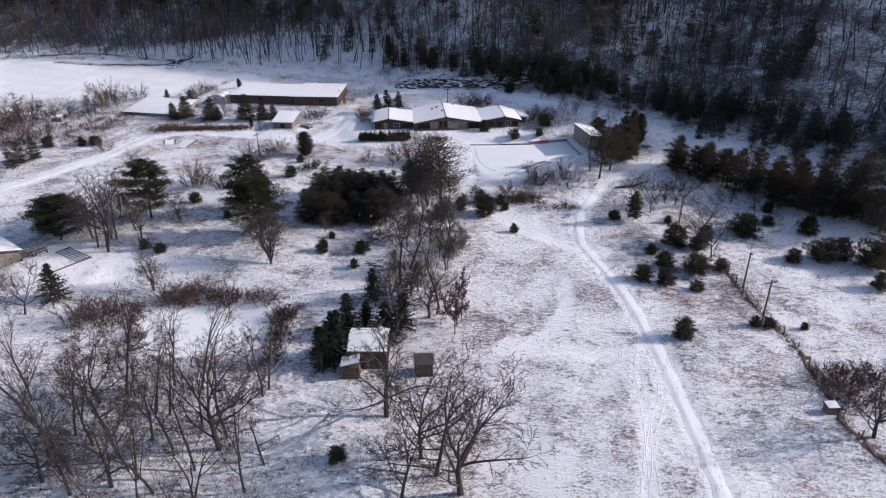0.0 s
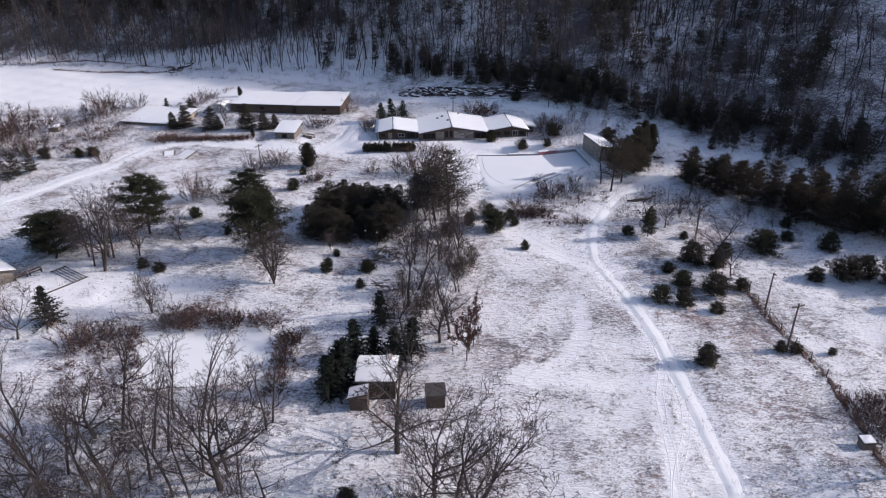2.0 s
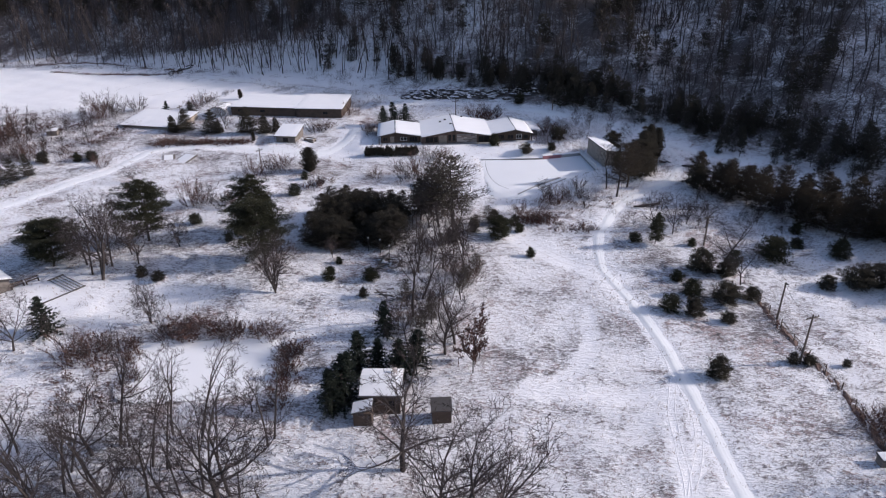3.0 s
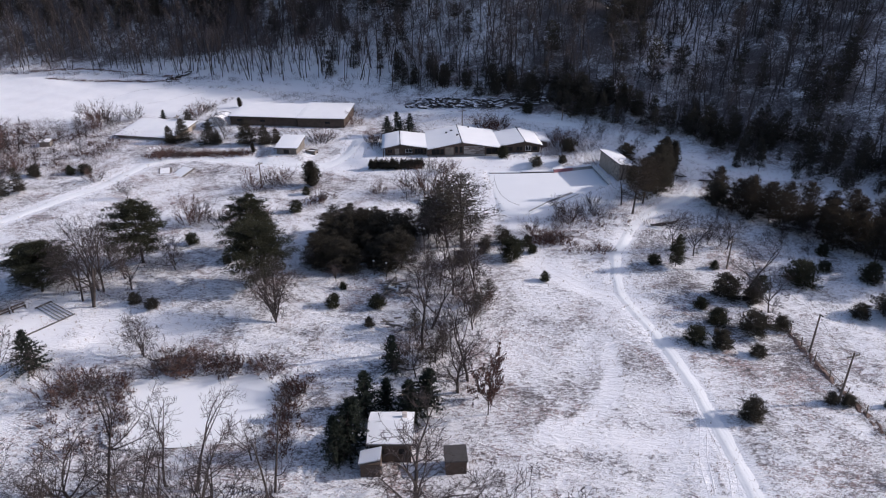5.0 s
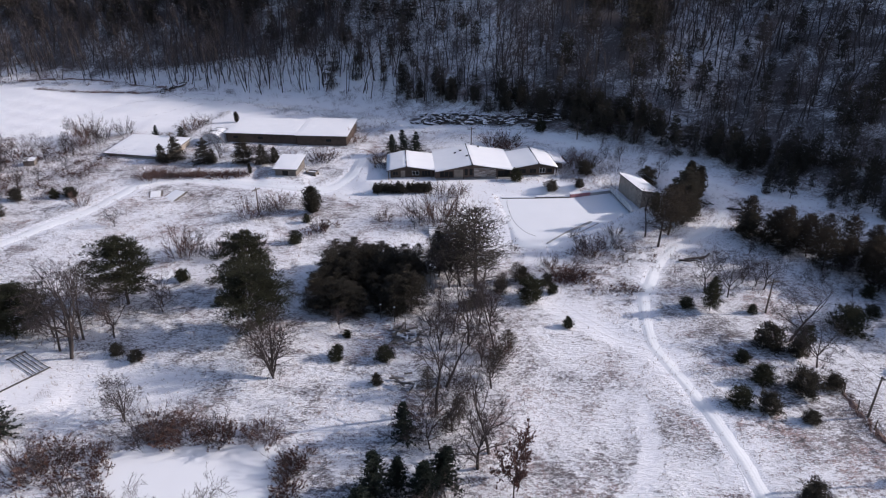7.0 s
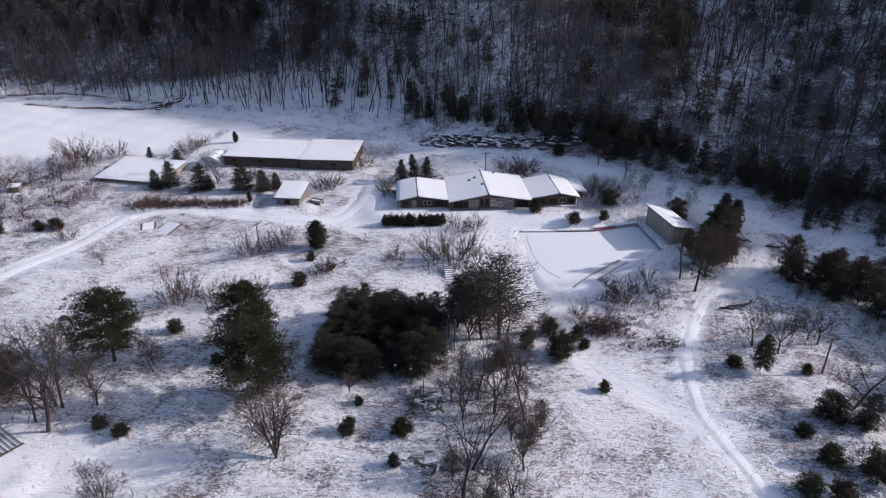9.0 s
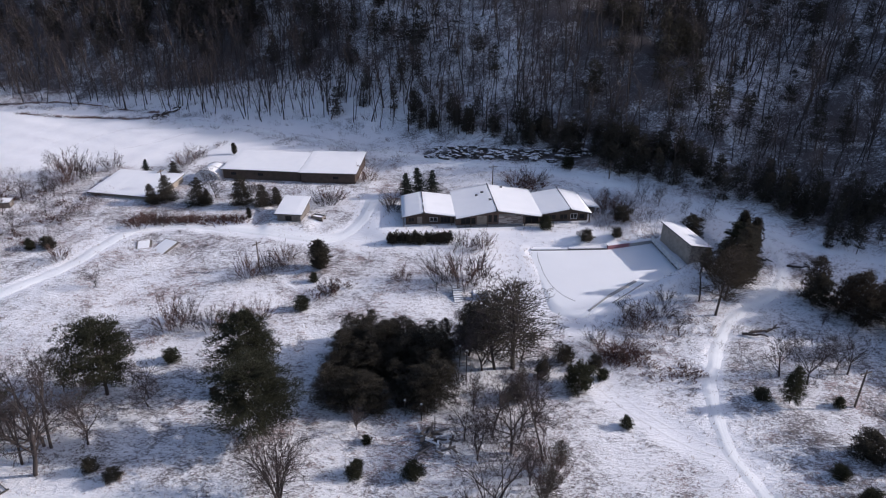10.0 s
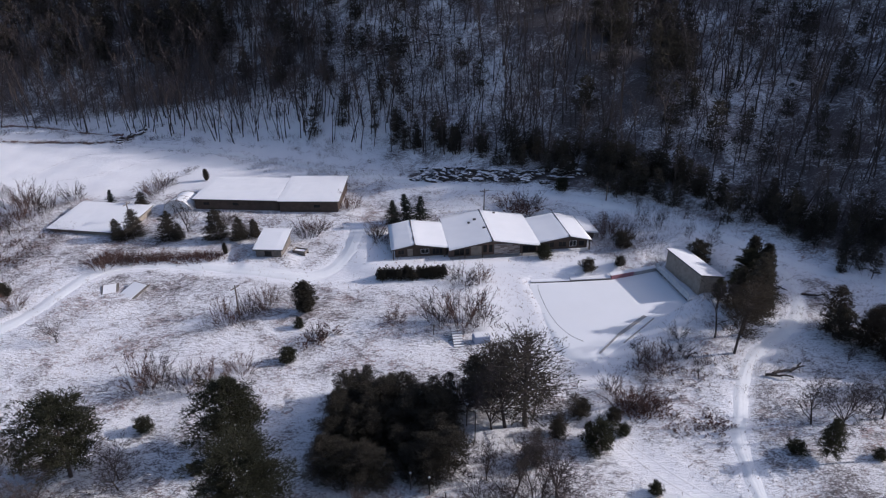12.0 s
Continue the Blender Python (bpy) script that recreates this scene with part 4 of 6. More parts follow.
def window_in(house, x0, x1, z0, z1, y, panes=2, mat=WHITE_PAINT, label="dark window in a weathered frame"):
    """A framed window set back in its opening."""
    bm = bmesh.new()
    t = 0.08
    box(x0, y + 0.04, z0, x1, y + 0.12, z0 + t, 0, bm)
    box(x0, y + 0.04, z1 - t, x1, y + 0.12, z1, 0, bm)
    for k in range(panes + 1):
        x = x0 + (x1 - x0 - t) * k / panes
        box(x, y + 0.045, z0 + t, x + t, y + 0.115, z1 - t, 0, bm)
    w = part("window", bm, mat, house, label)
    for k in range(panes):
        a = x0 + t + (x1 - x0 - t) * k / panes
        part("pane", box(a, y + 0.07, z0 + t, a + (x1 - x0 - t) / panes - t, y + 0.085, z1 - t), GLASS, w)
    return w


def gable_roof(house, profile, y0, y1, thick=0.16, snow=0.14, name="roof", ends=(1, 1)):
    """A folded roof over the profile (x, z), with snow on it."""
    low = [(x, z) for x, z in profile]
    roof = part(name, prism(low + [(x, z + thick) for x, z in reversed(low)], y0, y1), METAL_DARK, house, "dark roof edge under snow")
    a, b = 0.10, 0.06
    bm = bmesh.new()
    n = 16
    rows = []
    xs = []
    for (xa, za), (xb, zb) in zip(profile[:-1], profile[1:]):
        m = max(2, int((xb - xa) / 0.8))
        xs += [(xa + (xb - xa) * k / m, za + (zb - za) * k / m) for k in range(m)]
    xs.append(profile[-1])
    xs[0], xs[-1] = (xs[0][0] + b * ends[0], xs[0][1]), (xs[-1][0] - b * ends[1], xs[-1][1])
    for j in range(n + 1):
        y = y0 + b + (y1 - y0 - 2 * b) * j / n
        row = []
        for i, (x, z) in enumerate(xs):
            edge = 0.35 if (i == 0 and ends[0]) or (i == len(xs) - 1 and ends[1]) or j in (0, n) else 1.0
            drift = sum(0.10 * math.exp(-((x - profile[k][0]) / 2.2) ** 2) for k in (0, -1) if not ends[k])
            row.append(bm.verts.new((x, y, z + thick + drift + snow * edge * (1 + 0.5 * noise.noise(Vector((x * 0.6, y * 0.6, house.location.x)))))))
        rows.append(row)
    for j in range(n):
        for i in range(len(xs) - 1):
            bm.faces.new((rows[j][i], rows[j][i + 1], rows[j + 1][i + 1], rows[j + 1][i]))
    rim = [rows[0], rows[-1][::-1]]
    if ends[1]:
        rim.append([r[-1] for r in rows])
    if ends[0]:
        rim.append([r[0] for r in rows][::-1])
    for line in rim:
        down = [bm.verts.new((v.co.x, v.co.y, float(np.interp(v.co.x, [p[0] for p in profile], [p[1] for p in profile])) + thick - 0.02)) for v in line]
        for k in range(len(line) - 1):
            bm.faces.new((line[k + 1], line[k], down[k], down[k + 1]))
    for fc in bm.faces:
        fc.smooth = True
    part("snow_cover", bm, SNOW_ROOF, roof, "smooth snow lying on the roof")
    return roof


def main_house():
    h = thing("ranch_house", 0.6, 168.5, 4.6, 4.0, "long low derelict ranch house with three snowy gables", "house")
    left = [(-19.3, 1.8), (-14.8, 2.75), (-8.5, 1.75)]
    middle = [(-8.495, 1.75), (-0.3, 3.3), (8.895, 1.8)]
    right = [(8.9, 1.8), (14.8, 2.85), (19.3, 1.9)]
    for prof, y0, y1, ends in ((left, -5.5, 6.8, (1, 0)), (middle, -6.8, 9.0, (0, 0)), (right, -5.6, 6.8, (0, 1))):
        gable_roof(h, prof, y0, y1, ends=ends)
        rx, rz = prof[1]
        part("ridge_cap", prism([(rx - 0.2, rz + 0.18), (rx, rz + 0.37), (rx + 0.2, rz + 0.18)], y0 - 0.04, y1 + 0.04), METAL_DARK, h, "bare dark ridge cap")
        part("ridge_beam", box(rx - 0.12, y0 + 0.1, rz - 0.34, rx + 0.12, y1 - 0.1, rz - 0.03), BOARDS_BROWN, h)
    # fronts: each bay with its windows and doors
    def doorway(x0, x1, y, top, mat, label):
        d = part("door", box(x0, y + 0.08, 0.05, x1, y + 0.14, top, 0.01), mat, h, label)
        part("handle", beam((x1 - 0.15, y + 0.05, 0.95), (x1 - 0.15, y + 0.05, 1.1), 0.025), METAL_DARK, d)

    wall_run(h, -18.4, -8.6, -4.35, -0.3, left, BOARDS_BROWN, openings=((-17.9, -16.7, 0.5, 1.45), (-16.1, -15.1, 0.05, 1.62), (-13.6, -12.0, 0.5, 1.45), (-11.4, -9.4, 0.2, 1.5)))
    window_in(h, -17.9, -16.7, 0.5, 1.45, -4.35, 2, BOARDS_BROWN)
    window_in(h, -13.6, -12.0, 0.5, 1.45, -4.35, 2)
    window_in(h, -11.4, -9.4, 0.2, 1.5, -4.35, 3, BOARDS_BROWN)
    doorway(-16.1, -15.1, -4.35, 1.62, BOARDS_TAN, "faded pale door")
    wall_run(h, -8.5, 8.9, -5.4, -0.3, middle, BOARDS_RUSSET, openings=((-7.4, -4.4, 0.2, 1.6), (-1.9, -1.1, 0.5, 2.1), (-0.8, 0.0, 0.5, 2.1), (5.6, 8.4, 0.05, 1.6)))
    window_in(h, -7.4, -4.4, 0.2, 1.6, -5.4, 3, BOARDS_BROWN)
    window_in(h, -1.9, -1.1, 0.5, 2.1, -5.4, 1, BOARDS_BROWN, "broken dark window")
    window_in(h, -0.8, 0.0, 0.5, 2.1, -5.4, 1, BOARDS_BROWN, "broken dark window")
    window_in(h, 5.6, 8.4, 0.05, 1.6, -5.4, 2, BOARDS_BROWN, "dark glazed porch front")
    part("white_panel", box(-4.2, -5.46, 0.05, -2.2, -5.41, 1.95, 0.01), BOARDS_TAN, h, "pale boarded wall panel")
    rng = random.Random(5)
    facing = part("stone_facing", box(0.25, -5.43, -0.3, 5.2, -5.405, 2.15), CONCRETE, h, "pale stained wall behind stone courses")
    z, alike = 0.0, {}
    while z < 1.95:
        hh = rng.choice((0.18, 0.24))
        x = 0.3
        while x < 4.9:
            w = min(rng.choice((0.7, 1.1, 1.6)), 5.2 - x)
            key = (round(w, 2), hh)
            if key not in alike:
                bm = box(0.015, -0.12, 0.012, w - 0.015, 0, hh - 0.012, 0.02)
                me = bpy.data.meshes.new("stone")
                bm.to_mesh(me)
                bm.free()
                me.materials.append(STONE)
                alike[key] = me
            s = part("stone", alike[key], None, facing)
            s.matrix_basis = pose(x, -5.435 + rng.uniform(-0.03, 0.0), z)
            x += w
        z += hh
    wall_run(h, 8.9, 18.7, -4.45, -0.3, right, BOARDS_BROWN, openings=((10.3, 12.2, 0.4, 1.5), (13.0, 14.6, 0.4, 1.5), (15.2, 16.6, 0.4, 1.6), (17.0, 18.2, 0.4, 1.5)))
    window_in(h, 10.3, 12.2, 0.4, 1.5, -4.45, 2, BOARDS_BROWN)
    window_in(h, 13.0, 14.6, 0.4, 1.5, -4.45, 2, BOARDS_BROWN)
    window_in(h, 15.2, 16.6, 0.4, 1.6, -4.45, 2)
    window_in(h, 17.0, 18.2, 0.4, 1.5, -4.45, 1, BOARDS_BROWN)
    for x0, x1, y0, y1, prof in ((-18.4, -18.2, -4.15, 6.4, left), (18.5, 18.7, -4.25, 6.4, right)):
        zt = min(float(np.interp(x, [p[0] for p in prof], [p[1] for p in prof])) for x in (x0, x1))
        part("side_wall", box(x0, y0, -0.3, x1, y1, zt), BOARDS_GREY, h)
    wall_run(h, -18.2, -8.4, 6.2, -0.3, left, BOARDS_GREY, "back_wall")
    wall_run(h, -8.4, 8.8, 8.3, -0.3, middle, BOARDS_BROWN, "back_wall")
    wall_run(h, 8.8, 18.5, 6.2, -0.3, right, BOARDS_GREY, "back_wall")
    for x, y in ((-18.8, -5.2), (-9.2, -5.2), (-5.5, -6.5), (-2.2, -6.5), (5.4, -6.5), (8.6, -6.4), (18.9, -5.3)):
        prof = left if x < -8.7 else middle if x < 8.65 else right
        part("post", box(x - 0.08, y - 0.08, -0.3, x + 0.08, y + 0.08, float(np.interp(x, [p[0] for p in prof], [p[1] for p in prof])) - 0.01), BOARDS_BROWN, h)
    part("porch_floor", box(-8.3, -6.7, -0.3, 8.9, -5.42, 0.06, 0.02), CONCRETE, h, "concrete porch slab")
    annex = part("annex", box(18.72, -0.5, -0.3, 21.4, 6.0, 1.4, 0.02), BOARDS_GREY, h, "small lean-to of grey boards")
    part("annex_roof", prism([(19.32, 1.77), (22.0, 1.45), (22.0, 1.75), (19.32, 2.15)], -1.2, 6.8), SNOW_ROOF, annex, "snowy lean-to roof")
    for x, y, s in ((-2.0, 4.2, 0.32), (-3.3, 3.2, 0.25), (-0.9, -0.6, 0.28), (2.6, 7.6, 0.25)):
        z = float(np.interp(x, [p[0] for p in middle], [p[1] for p in middle]))
        part("roof_vent", box(x - s, y - s * 0.6, z + 0.12, x + s, y + s * 0.6, z + 0.58, 0.03), METAL_DARK, h, "small dark roof vent")
    return h


main_house()


def flat_shed(name, cx, cy, z, turn, w, d, front, rear, walls, label, openings=(), overhang=0.5, sections=1, category="shed", snow=0.14, peak=None, bare_roof=False):
    """A shed with a sloped or peaked roof across its width. openings on the front: x0, x1, z0, z1."""
    h = thing(name, cx, cy, z, turn, label, category)
    y0, y1 = -d / 2, d / 2
    level = [(-w / 2, front), (w / 2, front)]
    wall_run(h, -w / 2, w / 2, y0, -0.5, level, walls, openings=openings)
    for o in openings:
        window_in(h, *o, y0, max(1, int((o[1] - o[0]) / 1.0)), BOARDS_BROWN)
    wall_run(h, -w / 2, w / 2, y1 - 0.2, -0.5, [(-w / 2, rear), (w / 2, rear)], walls, "back_wall")
    for x0, x1 in ((-w / 2, -w / 2 + 0.2), (w / 2 - 0.2, w / 2)):
        bm = bmesh.new()
        outline = [(y0 + 0.2, -0.5), (y1 - 0.2, -0.5), (y1 - 0.2, rear), (y0 + 0.2, front)]
        if peak:
            outline.insert(3, (0, peak))
        a = [bm.verts.new((x0, y, zz)) for y, zz in outline]
        b = [bm.verts.new((x1, y, zz)) for y, zz in outline]
        bm.faces.new(a), bm.faces.new(b[::-1])
        for i in range(len(a)):
            j = (i + 1) % len(a)
            bm.faces.new((a[j], a[i], b[i], b[j]))
        part("side_wall", bm, walls, h)
    for k in range(sections):
        x0 = -w / 2 - overhang + (w + 2 * overhang) * k / sections + (0.12 if k else 0)
        x1 = -w / 2 - overhang + (w + 2 * overhang) * (k + 1) / sections
        slope = [(y0 - overhang, front)] + ([(0, peak)] if peak else []) + [(y1 + overhang, rear)]
        lift = 0.02 + 0.22 * k
        for nm, th0, th1, mat, inset in (("roof", 0.0, 0.16, METAL_DARK, 0.0), ("snow_cover", 0.165, 0.165 + snow, SNOW_ROOF, 0.07))[:1 if bare_roof else 2]:
            bm = bmesh.new()
            m = max(2, int(d / 1.2))
            ys = np.linspace(y0 - overhang + inset, y1 + overhang - inset, m + 1)
            if peak:
                ys = np.unique(np.append(ys, 0.0))
            nx = max(2, int((x1 - x0) / 1.2))
            grid = []
            for y in ys:
                zz = float(np.interp(y, [p[0] for p in slope], [p[1] for p in slope])) + lift
                row = []
                for i in range(nx + 1):
                    x = x0 + inset + (x1 - x0 - 2 * inset) * i / nx
                    edge = 0.4 if i in (0, nx) or y in (ys[0], ys[-1]) else 1
                    wave = (th1 - th0) * 0.5 * noise.noise(Vector((x * 0.5, y * 0.5, cx))) * edge if mat is SNOW_ROOF else 0
                    top = th0 + (th1 - th0) * (edge if mat is SNOW_ROOF else 1)
                    row.append((bm.verts.new((x, y, zz + top + wave)), bm.verts.new((x, y, zz + th0))))
                grid.append(row)
            for j in range(len(ys) - 1):
                for i in range(nx):
                    q = (grid[j][i], grid[j][i + 1], grid[j + 1][i + 1], grid[j + 1][i])
                    bm.faces.new([e[0] for e in q])
                    bm.faces.new([e[1] for e in reversed(q)])
            ring = [grid[0][i] for i in range(nx + 1)] + [grid[j][nx] for j in range(1, len(ys))] + [grid[-1][i] for i in range(nx - 1, -1, -1)] + [grid[j][0] for j in range(len(ys) - 2, 0, -1)]
            for i in range(len(ring)):
                a, b = ring[i], ring[(i + 1) % len(ring)]
                bm.faces.new((a[1], b[1], b[0], a[0]))
            if mat is METAL_DARK:
                roof = part(nm, bm, mat, h, "bare mossy roof" if bare_roof else "dark roof edge under snow")
            else:
                part(nm, bm, mat, roof, "smooth snow lying on the roof")
    return h


flat_shed("long_shed", -51.6, 193.5, 5.35, -6.5, 18.6, 12.6, 2.25, 2.85, BOARDS_BROWN, "long low shed with dark wooden front and snowy roof", overhang=0.45,
          openings=((-7.5, -6.0, 0.9, 1.7), (-1.0, 0.5, 0.9, 1.7)))
flat_shed("long_shed", -36.0, 192.2, 5.35, -3.5, 12.6, 14.2, 2.35, 3.05, BOARDS_BROWN, "long low shed with dark wooden front and snowy roof", overhang=0.45,
          openings=((1.0, 2.5, 0.9, 1.7),))
flat_shed("barn", -80.4, 184.6, 3.9, -12, 16.0, 11.5, 0.7, 2.1, BOARDS_TAN, "low tan barn with a broad snowy sloping roof", category="barn")
flat_shed("garden_shed", -41.2, 168.9, 4.05, -6, 4.9, 6.6, 1.5, 2.7, BOARDS_GREY, "small grey shed with a snowy sloping roof", openings=((-0.8, 0.6, 0.1, 1.2),))


def curb():
    """The sloped concrete edge at the pond's outlet."""
    w = thing("spillway", 0, 0, 0, 0, "grey concrete spillway strip on the snowy pond bank", "spillway")
    for (ax, ay), (bx, by), wide in (((13.2, 131.9), (17.4, 136.6), 0.14), ((17.4, 136.6), (23.4, 142.0), 0.30), ((17.6, 134.4), (24.6, 141.2), 0.10)):
        p, q = Vector((ax, ay, 0)), Vector((bx, by, 0))
        bm = box(0, -wide, -0.5, (q - p).length, wide, 0.0, 0.03)
        bm.transform(Matrix.Translation((ax, ay, max(gz((ax + bx) / 2, (ay + by) / 2), POND_Z) + 0.10)) @ Matrix.Rotation(math.atan2(by - ay, bx - ax), 4, "Z"))
        part("concrete_strip", bm, CONCRETE, w)


curb()
flat_shed("boathouse", 35.3, 152.7, 3.95, -80, 10.6, 4.0, 3.5, 2.7, BOARDS_TAN, "tan boathouse with a lean-to snowy roof beside the pond", category="boathouse", overhang=0.3)


def deck():
    d = thing("deck", 32.3, 152.0, 3.0, -84, "white railed deck along the pond's edge", "deck")
    part("floor", box(-6.2, -0.9, 0.45, 6.2, 0.9, 0.6, 0.02), WHITE_PAINT, d)
    for k in range(9):
        x = -6.0 + 1.5 * k
        part("post", box(x - 0.07, -0.93, -0.2, x + 0.07, -0.79, 1.55), WHITE_PAINT, d)
    for z in (0.95, 1.25, 1.5):
        part("rail", box(-6.15, -0.90, z, 6.15, -0.82, z + 0.1), WHITE_PAINT, d)
    part("snow_cover", box(-6.1, -0.76, 0.604, 6.1, 0.88, 0.70, 0.03), SNOW_ROOF, d)
    part("skirt", box(-6.15, -0.70, -0.2, 6.15, -0.62, 0.44), METAL_DARK, d, "dark boards under the deck")


deck()


def pond_wall():
    w = thing("retaining_wall", 0, 0, 0, 0, "low stained concrete wall along the pond with flaking paint", "wall")
    for (ax, ay), (bx, by), h, mat, label in (((6.8, 154.4), (14.0, 154.6), 0.13, ROCK, "dark stained stone"), ((14.0, 154.6), (21.5, 155.0), 0.26, ROCK, "dark stained stone"),
                                              ((21.5, 155.0), (26.0, 156.4), 0.72, RED_PAINT, "faded red paint on concrete"), ((26.0, 156.4), (31.0, 158.0), 0.6, CONCRETE, "")):
        p, q = Vector((ax, ay, 0)), Vector((bx, by, 0))
        size, ang = (q - p).length, math.atan2(by - ay, bx - ax)
        m = Matrix.Translation((ax, ay, POND_Z)) @ Matrix.Rotation(ang, 4, "Z")
        bm = box(0, -0.2, -0.4, size, 0.2, h, 0.02)
        bm.transform(m)
        part("wall_section", bm, mat, w, label)
        bm = box(0.05, -0.12, h + 0.002, size - 0.05, 0.9, h + 0.14, 0.05)
        bm.transform(m)
        part("snow_cover", bm, SNOW_ROOF, w)
    return w


pond_wall()


def cabin():
    c = flat_shed("cabin", -9.4, 69.3, 0.45, 0, 4.4, 4.2, 2.55, 2.9, BOARDS_BROWN, "small brown cabin with a snowy roof among trees", peak=3.7, overhang=0.35, category="cabin",
                  openings=((-1.5, -0.6, 1.0, 1.9), (0.8, 1.6, 1.0, 1.9)))
    part("porch_roof", prism([(-3.2, 1.75), (-0.8, 2.35), (-0.8, 2.5), (-3.2, 1.9)], -4.5, -2.5), METAL_DARK, c)
    part("snow_cover", prism([(-3.15, 1.92), (-0.85, 2.515), (-0.85, 2.66), (-3.15, 2.05)], -4.45, -2.55), SNOW_ROOF, c, "snow on the porch roof")
    part("porch", box(-3.0, -4.3, -0.3, -0.9, -2.6, 1.74, 0.02), BOARDS_BROWN, c, "boarded porch")
    part("chimney", box(1.2, 0.6, 2.9, 1.7, 1.1, 4.3, 0.03), STONE, c, "small stone chimney")


cabin()
flat_shed("tool_shed", -2.4, 66.3, 0.4, 4, 2.2, 2.0, 1.9, 2.1, BOARDS_BROWN, "mossy brown tool shed under bare trees", overhang=0.12, bare_roof=True)
flat_shed("pump_hut", 44.6, 59.2, 0.25, 4, 1.25, 1.0, 0.8, 0.95, BOARDS_GREY, "tiny grey pump hut with snow on its lid", overhang=0.12, snow=0.1, category="hut")
flat_shed("field_hut", -104.2, 173.6, None, 10, 2.4, 2.0, 1.0, 1.3, BOARDS_GREY, "small grey hut with snow on its roof in brush", overhang=0.15, snow=0.12, category="hut")
flat_shed("bungalow", -74.0, 94.6, 1.5, -38, 9.0, 6.4, 2.0, 2.1, BOARDS_GREY, "grey bungalow with a snowy roof", peak=3.2, category="bungalow", openings=((-3.5, -2.0, 0.8, 1.7), (1.5, 3.0, 0.8, 1.7)))


def court():
    """A levelled slab with timber strips laid on it."""
    c = thing("timber_rack", -62.3, 94.6, 1.95, -34, "flat rack of long dark timbers lying on snow", "rack")
    for k in range(5):
        part("bar", box(-3.1, 1.0 + 0.52 * k, 0.0, 3.28, 1.07 + 0.52 * k, 0.1, 0.01), METAL_DARK, c)
    part("edge_bar", box(3.3, -5.0, 0.0, 3.46, 3.3, 0.15, 0.01), METAL_DARK, c)
    part("end_bar", box(-3.2, 0.8, 0.0, -3.04, 3.3, 0.15, 0.01), METAL_DARK, c)


court()


def bench(x, y, turn):
    b = thing("bench", x, y, None, turn, "weathered dark wooden bench in the snow", "bench", "benches by the frame")
    for k in range(3):
        part("slat", box(-1.0, -0.2 + 0.15 * k, 0.43, 1.0, -0.08 + 0.15 * k, 0.47), BOARDS_BROWN, b)
    for k in range(2):
        part("back_slat", box(-1.0, 0.24, 0.6 + 0.17 * k, 1.0, 0.28, 0.72 + 0.17 * k), BOARDS_BROWN, b)
    for sx in (-0.85, 0.85):
        part("leg", box(sx - 0.04, -0.2, -0.1, sx + 0.04, 0.26, 0.43), BOARDS_BROWN, b)
        part("back_post", box(sx - 0.04, 0.2, 0.43, sx + 0.04, 0.26, 0.92), BOARDS_BROWN, b)


bench(-67.9, 95.0, 52)
bench(-66.6, 96.7, 52)


def slab(x, y, turn, w, d, tilt, label):
    """A fallen roof panel lying askew."""
    s = thing("collapsed_roof", x, y, gz(x, y) - 0.14, turn, label, "roof", "fallen roofs")
    bm = box(-w / 2, -d / 2, 0, w / 2, d / 2, 0.14, 0.02)
    bm.transform(pose(0, 0, 0.25 * d * math.sin(radians(tilt)), tilt, 0, 0))
    part("panel", bm, BOARDS_GREY, s)
    bm = box(-w / 2 + 0.25, -d / 2 + 0.35, 0.145, w / 2 - 0.45, d / 2 - 0.2, 0.22, 0.03)
    bm.transform(pose(0, 0, 0.25 * d * math.sin(radians(tilt)), tilt, 0, 0))
    part("snow_cover", bm, SNOW_ROOF, s)
    part("prop", box(-w / 2 + 0.2, d / 2 - 0.5, -0.4, -w / 2 + 0.4, d / 2 - 0.3, 0.25 * d * math.sin(radians(tilt)) + 0.3), BOARDS_BROWN, s)


def crate(x, y, turn):
    """A low open cart body of boards on two runners, half under snow."""
    c = thing("wooden_cart", x, y, None, turn, "low wooden cart of grey boards with snow in it", "cart")
    for sy in (-0.7, 0.7):
        part("side_board", box(-1.3, sy - 0.05, 0.25, 1.3, sy + 0.05, 0.85, 0.01), BOARDS_GREY, c)
        part("runner", box(-1.4, sy - 0.06, -0.1, 1.4, sy + 0.06, 0.2, 0.01), BOARDS_BROWN, c)
    for sx in (-1.25, 1.25):
        part("end_board", box(sx - 0.05, -0.64, 0.25, sx + 0.05, 0.64, 0.85, 0.01), BOARDS_GREY, c)
    part("floor", box(-1.2, -0.64, 0.22, 1.2, 0.64, 0.28), BOARDS_BROWN, c)
    part("snow_cover", box(-1.18, -0.62, 0.285, 1.18, 0.62, 0.62, 0.06), SNOW_ROOF, c)


crate(-35.9, 167.6, -20)
slab(-63.0, 154.4, -28, 3.8, 4.6, 14, "fallen grey roof panel under snow in the meadow")
slab(-67.2, 155.4, 18, 2.8, 3.4, 8, "fallen roof panel half under snow in the meadow")


